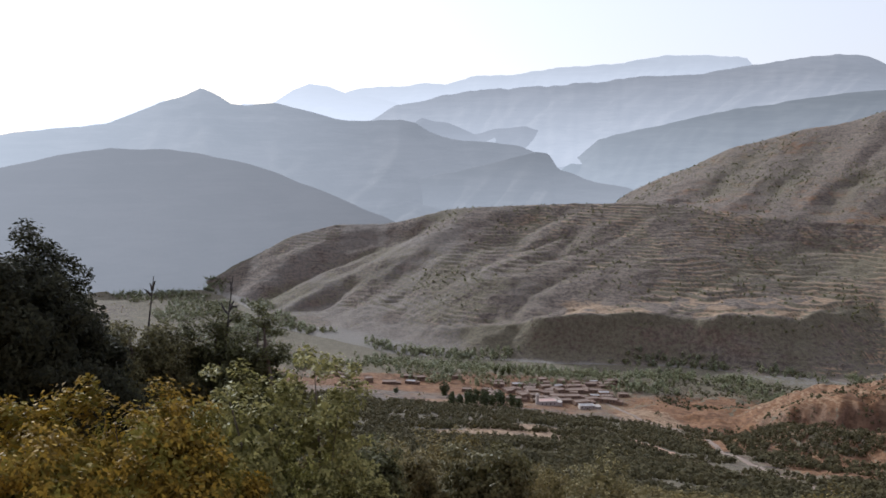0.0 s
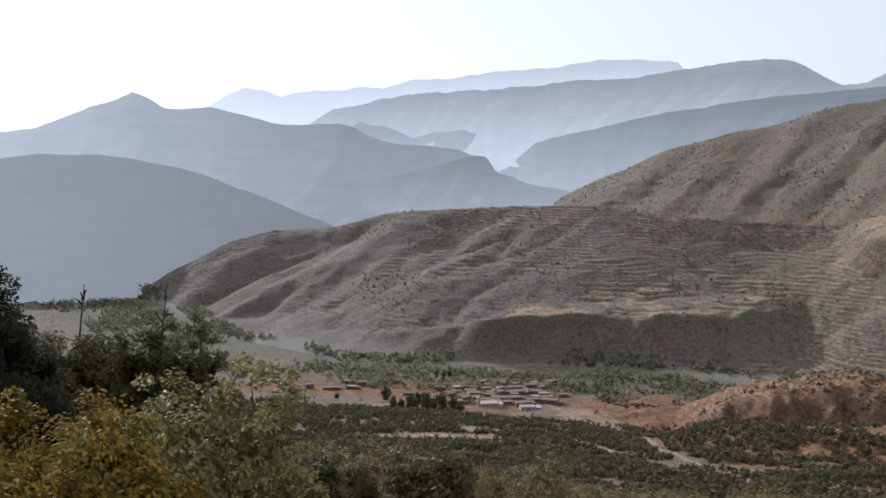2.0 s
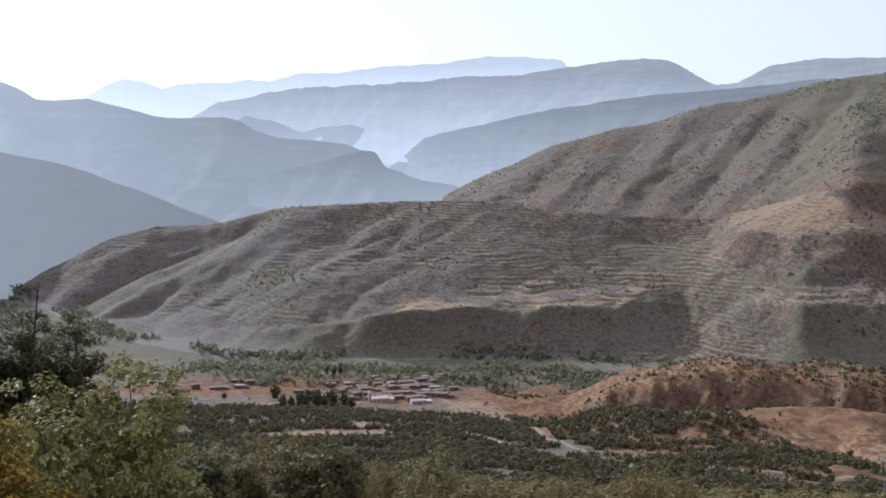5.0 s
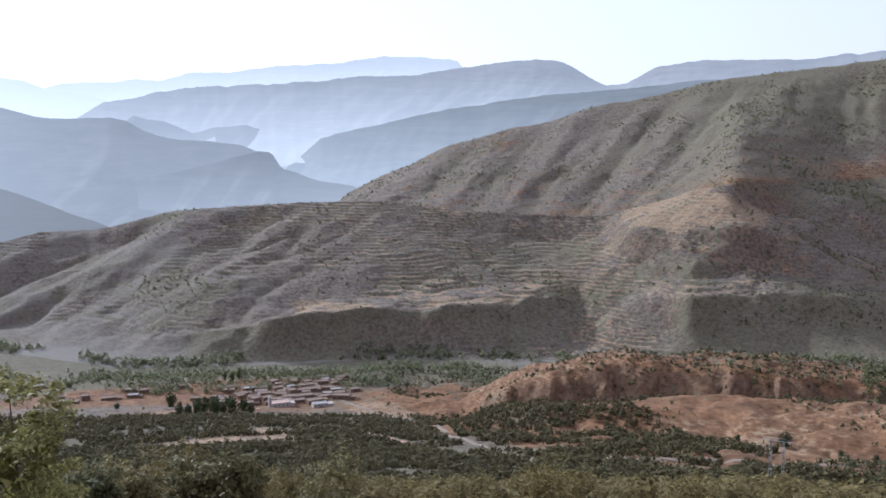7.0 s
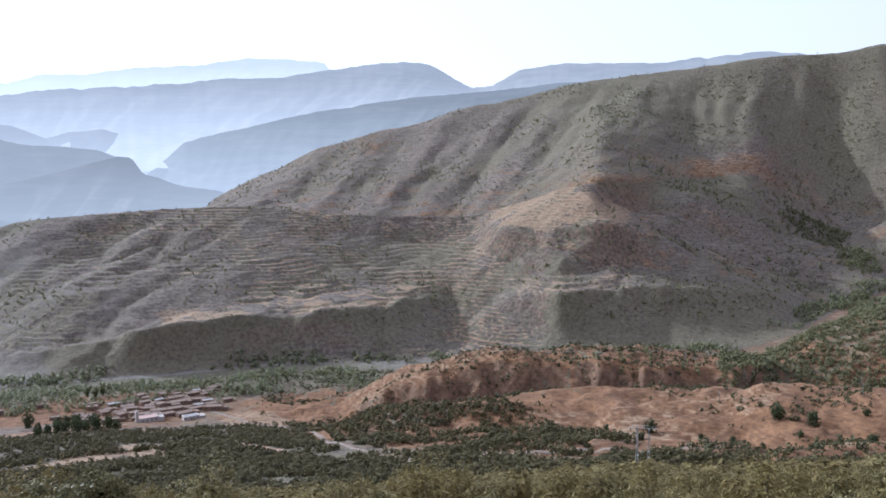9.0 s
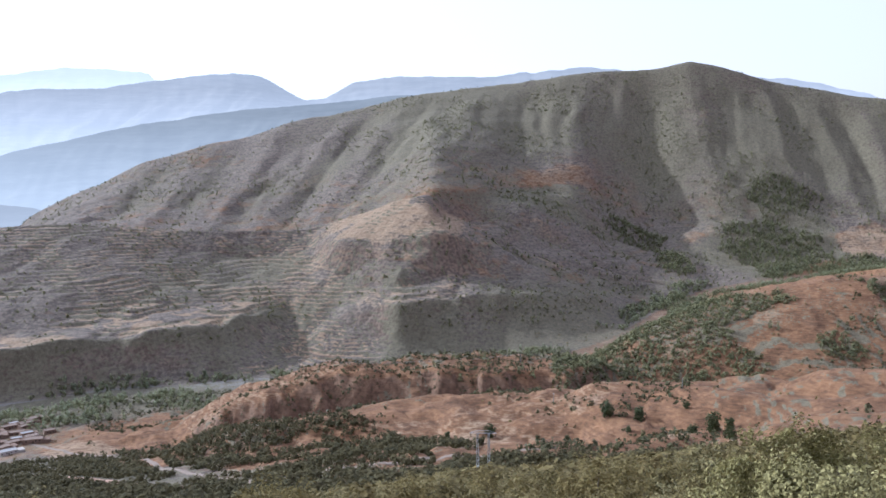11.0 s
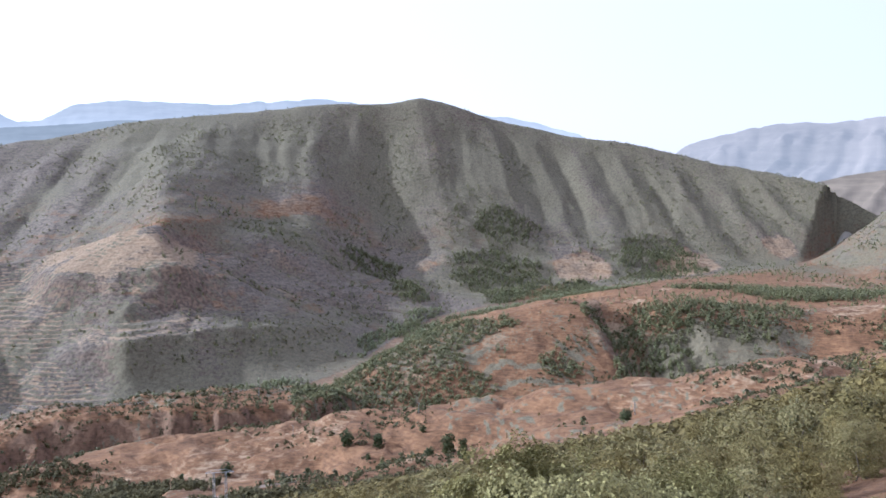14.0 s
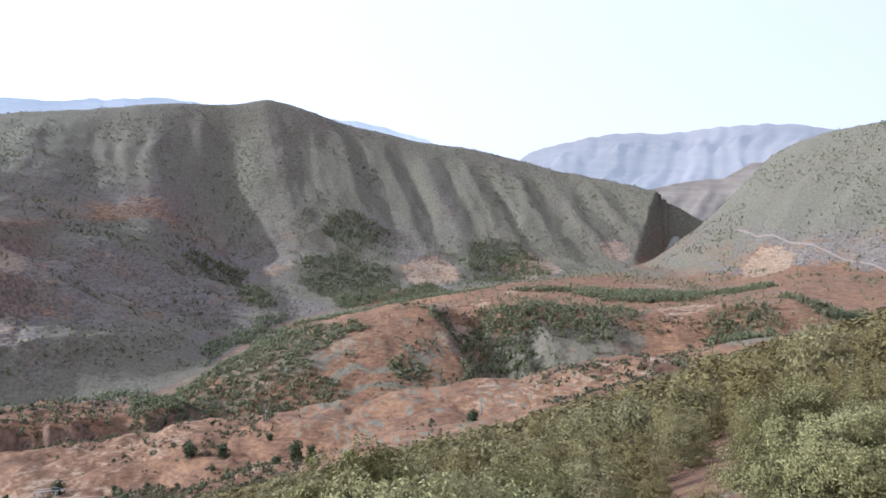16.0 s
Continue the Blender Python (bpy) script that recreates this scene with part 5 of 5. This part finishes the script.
def village():
    rng = np.random.default_rng(21)
    kinds = [house(9, 7, 3.4, ADOBE, EARTH_ROOF, "flat-roofed brown mud house in the village", 2),
             house(13, 8, 3.2, ADOBE, EARTH_ROOF, "long flat-roofed mud house with a lower wing", 3, 4.0),
             house(8, 8, 5.6, ADOBE, EARTH_ROOF, "tall two-storey brown mud house", 2),
             house(11, 7, 3.6, ADOBE_PALE, EARTH_ROOF, "pale rendered flat-roofed house", 3),
             house(10, 7, 3.3, ADOBE, TIN_ROOF, "mud house with a pale sheet roof", 2, 3.0)]
    white = house(13, 8, 3.6, WHITEWASH, TIN_ROOF, "white flat-roofed house with a bright roof", 4, 5.0)
    spots = [(kinds[4], 71, 808, 8), (kinds[3], 84, 811, -12), (white, 122, 720, 4), (kinds[3], -92, 818, 5), (kinds[4], -116, 878, 12), (kinds[1], -35, 840, -4), (kinds[0], -22, 832, 9),
             (kinds[1], -50, 806, 2), (kinds[1], -86, 800, -6), (kinds[2], -70, 812, 14), (kinds[0], -100, 836, 3), (kinds[4], -30, 812, -9), (kinds[0], 14, 838, 6), (kinds[1], 52, 822, -3)]
    tries = 0
    while len(spots) < 62 and tries < 4000:
        tries += 1
        x, y = rng.normal(104, 30), rng.normal(782, 26)
        if y < 735 + 0.15 * abs(x - 100) or y > 835 or any((x - s[1]) ** 2 + ((y - s[2]) * 1.15) ** 2 < 110 for s in spots):
            continue
        spots.append((kinds[rng.choice(5, p=[0.34, 0.26, 0.16, 0.13, 0.11])], x, y, rng.normal(4, 14)))
    used = set()
    for kind, x, y, turn in spots:
        settle(kind, x, y, turn, rng.uniform(0.85, 1.15), kind.name in used)
        used.add(kind.name)
    # the prayer house with its short tower
    root = tagged(new("mosque"), "small whitewashed prayer house with a square tower", "mosque")
    part("wall", [box(-8, -5, -1.2, 8, -4.5, 4.2), box(-8, 4.5, -1.2, 8, 5, 4.2), box(-8, -4.5, -1.2, -7.5, 4.5, 4.2), box(7.5, -4.5, -1.2, 8, 4.5, 4.2)], WHITEWASH, root)
    part("roof", [box(-7.5, -4.5, 3.6, 7.5, 4.5, 3.9)], PINK_ROOF, root, "pinkish flat roof")
    part("porch", [box(8.02, -4, -1.2, 12.5, 3, 2.6), box(7.9, -4.2, 2.6, 12.7, 3.2, 2.85)], WHITEWASH, root)
    tower = part("tower", [box(-10.6, -4.6, -1.2, -8.02, -2.0, 9.2, 0.08)], WHITEWASH, root)
    part("gallery", [box(-10.8, -4.8, 9.2, -7.8, -1.8, 9.7), box(-10.0, -4.0, 9.7, -8.6, -2.6, 11.0, 0.15)], WHITEWASH, tower)
    for x in (-5, -1.5, 2, 5.5):
        win = part("window", [box(x - 0.45, -5.06, 1.4, x + 0.45, -4.94, 2.7)], TIMBER, root)
        part("pane", [box(x - 0.35, -5.1, 1.5, x + 0.35, -5.07, 2.6)], SHADE_GLASS, win)
    settle(root, 90, 733, 6, 1.0, False)


village()


# ---- tracks and roads laid over the ground ----
def smooth_line(points, step=4.0):
    p = np.array(points, float)
    t = np.concatenate([[0], np.cumsum(np.hypot(*np.diff(p, axis=0).T))])
    s = np.arange(0, t[-1], step)
    q = np.stack([np.interp(s, t, p[:, 0]), np.interp(s, t, p[:, 1])], -1)
    for _ in range(6):
        q[1:-1] = 0.25 * q[:-2] + 0.5 * q[1:-1] + 0.25 * q[2:]
    return q


def road(name, points, width, material, label, rise=0.3):
    q = smooth_line(points)
    d = np.gradient(q, axis=0)
    n = np.stack([-d[:, 1], d[:, 0]], -1) / (np.linalg.norm(d, axis=1, keepdims=True) + 1e-9)
    s = np.arange(len(q))
    wide = width * (1 + 0.25 * fbm(s * 4.0, s * 0.0, 30, 3, 5))
    across = np.array([-0.62, -0.5, -0.25, 0, 0.25, 0.5, 0.62])
    xy = q[:, None] + n[:, None] * (across[None, :, None] * wide[:, None, None])
    z = land(xy[..., 0], xy[..., 1])[0]
    flat = np.maximum(z, z[:, 3:4]) + rise
    flat[:, [0, -1]] = z[:, [0, -1]] - 0.4
    v = np.concatenate([xy, flat[..., None]], -1).reshape(-1, 3)
    return tagged(new(name, mesh_of(name, v, grid_faces(len(q), 7)[:, ::-1], material, True)), label, "road", kind="structure")


road("road_valley", ROADS["road_valley"], 3.4, DUST, "pale dirt road winding through the scrub")
road("road_village", ROADS["road_village"], 3.0, RED_DUST, "reddish dirt track through the juniper scrub")
road("road_fields", ROADS["road_fields"], 3.0, DUST, "pale farm track leading to the village")
road("road_hillside", ROADS["road_hillside"], 2.8, DUST, "pale road cut across the wooded hillside", 1.0)


# ---- power lines ----
def bar(a, b, r):
    return tube([np.array(a, float), np.array(b, float)], [r, r], 4)


def lattice_pylon(x, y, h, turn):
    """A portal of two slim lattice masts under one crossarm."""
    root = tagged(new("power_pylon"), "grey lattice steel power pylon with two masts", "pylon")
    for side in (-1, 1):
        cx = side * 1.9
        legs = [((cx + i * 0.62, j * 0.62, -2), (cx + i * 0.24, j * 0.24, h)) for i, j in ((-1, -1), (1, -1), (1, 1), (-1, 1))]
        pieces = [bar(a, b, 0.07) for a, b in legs]
        n = 11
        for k in range(n):
            f0, f1 = k / n, (k + 1) / n
            for (a0, a1), (b0, b1) in zip(legs, legs[1:] + legs[:1]):
                a0, a1, b0, b1 = (np.array(q, float) for q in (a0, a1, b0, b1))
                pieces.append(bar(a0 + (a1 - a0) * f0, b0 + (b1 - b0) * f1, 0.04))
                pieces.append(bar(b0 + (b1 - b0) * f0, a0 + (a1 - a0) * f1, 0.04))
        part("mast", pieces, STEEL, root)
    part("crossarm", [bar((-4.6, 0, h), (4.6, 0, h), 0.1), bar((-4.6, 0, h), (-1.9, 0, h + 0.9), 0.06), bar((4.6, 0, h), (1.9, 0, h + 0.9), 0.06), bar((-1.9, 0, h + 0.9), (1.9, 0, h + 0.9), 0.07)], STEEL, root)
    for k in (-4.2, 0, 4.2):
        part("insulator", [tube([(k, 0, h), (k, 0, h - 0.4), (k, 0, h - 0.9), (k, 0, h - 1.3)], [0.05, 0.16, 0.16, 0.05], 8)], CLAY, root)
    root.matrix_basis = pose(x, y, ground_at(x, y), 0, 0, turn)
    return root


def twin_pole(x, y, h, turn, gap=2.4):
    root = tagged(new("power_pole"), "pale twin-legged power pole with a crossbar", "power pole", "power poles")
    for side in (-1, 1):
        part("pole", [tube([(side * gap / 2, 0, -1.5), (side * gap / 2, 0, h)], [0.24, 0.15], 8)], CONCRETE, root)
    part("crossarm", [bar((-gap, 0, h - 0.3), (gap, 0, h - 0.3), 0.1)], STEEL, root)
    for k in (-gap * 0.9, 0, gap * 0.9):
        part("insulator", [tube([(k, 0, h - 0.25), (k, 0, h), (k, 0, h + 0.35)], [0.1, 0.14, 0.06], 7)], CLAY, root)
    root.matrix_basis = pose(x, y, ground_at(x, y), 0, 0, turn)
    return root


def single_pole(x, y, h, turn):
    root = tagged(new("power_pole"), "pale concrete power pole with a short crossarm", "power pole", "power poles")
    part("pole", [tube([(0, 0, -1.5), (0, 0, h)], [0.24, 0.14], 8)], CONCRETE, root)
    part("crossarm", [bar((-1.6, 0, h - 0.5), (1.6, 0, h - 0.5), 0.09)], STEEL, root)
    for k in (-1.5, 1.5):
        part("insulator", [tube([(k, 0, h - 0.45), (k, 0, h - 0.2), (k, 0, h + 0.1)], [0.09, 0.13, 0.05], 7)], CLAY, root)
    root.matrix_basis = pose(x, y, ground_at(x, y), 0, 0, turn)
    return root


def wire(a, b, sag):
    t = np.linspace(0, 1, 24)[:, None]
    p = np.array(a) * (1 - t) + np.array(b) * t - np.array([0, 0, 1.0]) * (4 * sag * t * (1 - t))
    v, f = tube(p, [0.05] * 24, 4)
    return tagged(new("power_line", mesh_of("power_line", v, f, STEEL)), "thin grey power line sagging between poles", "cable", "power lines")


lattice_pylon(184, 224, 18.0, -40)
POLES = [(330, 640, 8.0), (470, 524, 7.5), (440, 192, 6.0)]
for x, y, h in POLES:
    twin_pole(x, y, h, 35)
for x, y in ((362, 374), (404, 312)):
    single_pole(x, y, 6.5, 60)
for side in (-2.1, 2.1):
    x0, y0, h0 = POLES[0]
    x1, y1, h1 = POLES[1]
    wire((x0 + side * 0.8, y0 + side * 0.6, ground_at(x0, y0) + h0 + 0.3), (x1 + side * 0.8, y1 + side * 0.6, ground_at(x1, y1) + h1 + 0.3), 5.0)

# ---- single trees in the valley, each a thing ----
LONE = [  # x, y, height, width, shape
    (357, 326, 8.7, 7.5, "dome"), (364, 309, 8.0, 6.5, "dome"), (345, 248, 10.4, 8.0, "dome"), (308, 213, 7.2, 5.5, "dome"), (340, 256, 6.4, 6.0, "dome"), (378, 262, 5.9, 5.0, "dome"),
    (307, 368, 8.0, 6.0, "dome"), (418, 187, 7.7, 7.5, "dome"), (317, 267, 8.0, 2.2, "column"), (2, 761, 13.0, 8.0, "dome"), (7, 672, 8.3, 7.0, "dome"), (20, 664, 11.0, 8.0, "dome"),
    (33, 668, 12.0, 8.5, "dome"), (47, 676, 12.5, 9.0, "dome"), (58, 707, 11.0, 8.0, "dome"), (40, 690, 10.0, 8.0, "dome"), (14, 690, 8.0, 7.0, "dome"), (26, 700, 9.0, 7.0, "dome"),
    (22, 716, 11.0, 8.0, "dome"), (36, 722, 12.0, 8.5, "dome"), (48, 730, 11.0, 8.0, "dome"), (8, 708, 9.0, 7.0, "dome"), (62, 690, 8.5, 7.0, "dome"), (30, 742, 10.0, 8.0, "dome"), (-41, 753, 4.7, 5.0, "dome"), (60, 853, 11.0, 4.0, "column"), (66, 856, 12.0, 3.5, "column"), (53, 858, 9.5, 4.0, "column"), (330, 330, 4.0, 3.2, "dome"), (322, 345, 3.5, 3.0, "dome"),
    (345, 300, 3.8, 3.2, "dome"), (300, 320, 3.2, 3.0, "dome"), (290, 385, 4.0, 3.4, "dome"), (382, 292, 4.2, 4.0, "dome"), (320, 300, 3.0, 2.6, "dome"), (335, 285, 3.4, 2.8, "dome")]


def lone_trees():
    rng = np.random.default_rng(5)
    kinds = {("dome", k): plant("valley_tree", 500 + k, 8.0, 6.6, "dome", PINE_THING, 80, 14, 0.85, 0.62, "round dark green tree standing alone in the valley", "tree", slim=0.7, limb_count=9, group="single valley trees") for k in range(3)}
    kinds["column", 0] = plant("poplar_tree", 520, 11.0, 3.2, "column", POPLAR_THING, 70, 14, 0.6, 0.6, "slim pale green poplar tree beside the river", "tree", slim=0.7, limb_count=9, group="poplars")
    used = set()
    for n, (x, y, h, w, shape) in enumerate(LONE):
        kind = kinds[shape, n % 3 if shape == "dome" else 0]
        base = (8.0, 6.6) if shape == "dome" else (11.0, 3.2)
        m = pose(x, y, ground_at(x, y) - 0.2, 0, 0, rng.uniform(0, 360))
        if kind.name in used:
            kind = copy_thing(kind, m)
        else:
            used.add(kind.name)
            kind.matrix_basis = m
        kind.scale = (w / base[1], w / base[1], h / base[0])


lone_trees()


# ---- two bare dead trees among the junipers ----
def dead_tree(bearing, dist, h, seed):
    rng = np.random.default_rng(seed)
    root = tagged(new("dead_tree"), "bare grey dead tree with thin broken branches", "tree", "dead trees")
    lean = np.array([0.12, 0.05, 1.0]) * h
    part("trunk", [tube([(0, 0, -0.3), lean * 0.4 + rng.normal(size=3) * 0.03, lean * 0.75, lean], [0.075, 0.05, 0.028, 0.008], 7)], DEADWOOD, root)
    for k in range(26):
        f = rng.uniform(0.35, 0.97)
        a = rng.uniform(0, 2 * np.pi)
        reach = rng.uniform(0.35, 1.0) * (1.12 - f)
        base = lean * f
        mid = base + np.array([math.cos(a) * reach * 0.5, math.sin(a) * reach * 0.5, 0.08])
        tip = base + np.array([math.cos(a) * reach, math.sin(a) * reach, rng.uniform(0.0, 0.3)])
        twig = tip + np.array([math.cos(a + 0.9), math.sin(a + 0.9), 0.5]) * reach * 0.3
        part("branch", [tube([base, mid, tip], [0.034, 0.024, 0.01], 5), tube([mid, twig], [0.02, 0.008], 4)], DEADWOOD, root)
    return stand(root, bearing, dist)


dead_tree(-15.9, 21.0, 6.6, 3)
dead_tree(-20.6, 21.5, 6.3, 4)
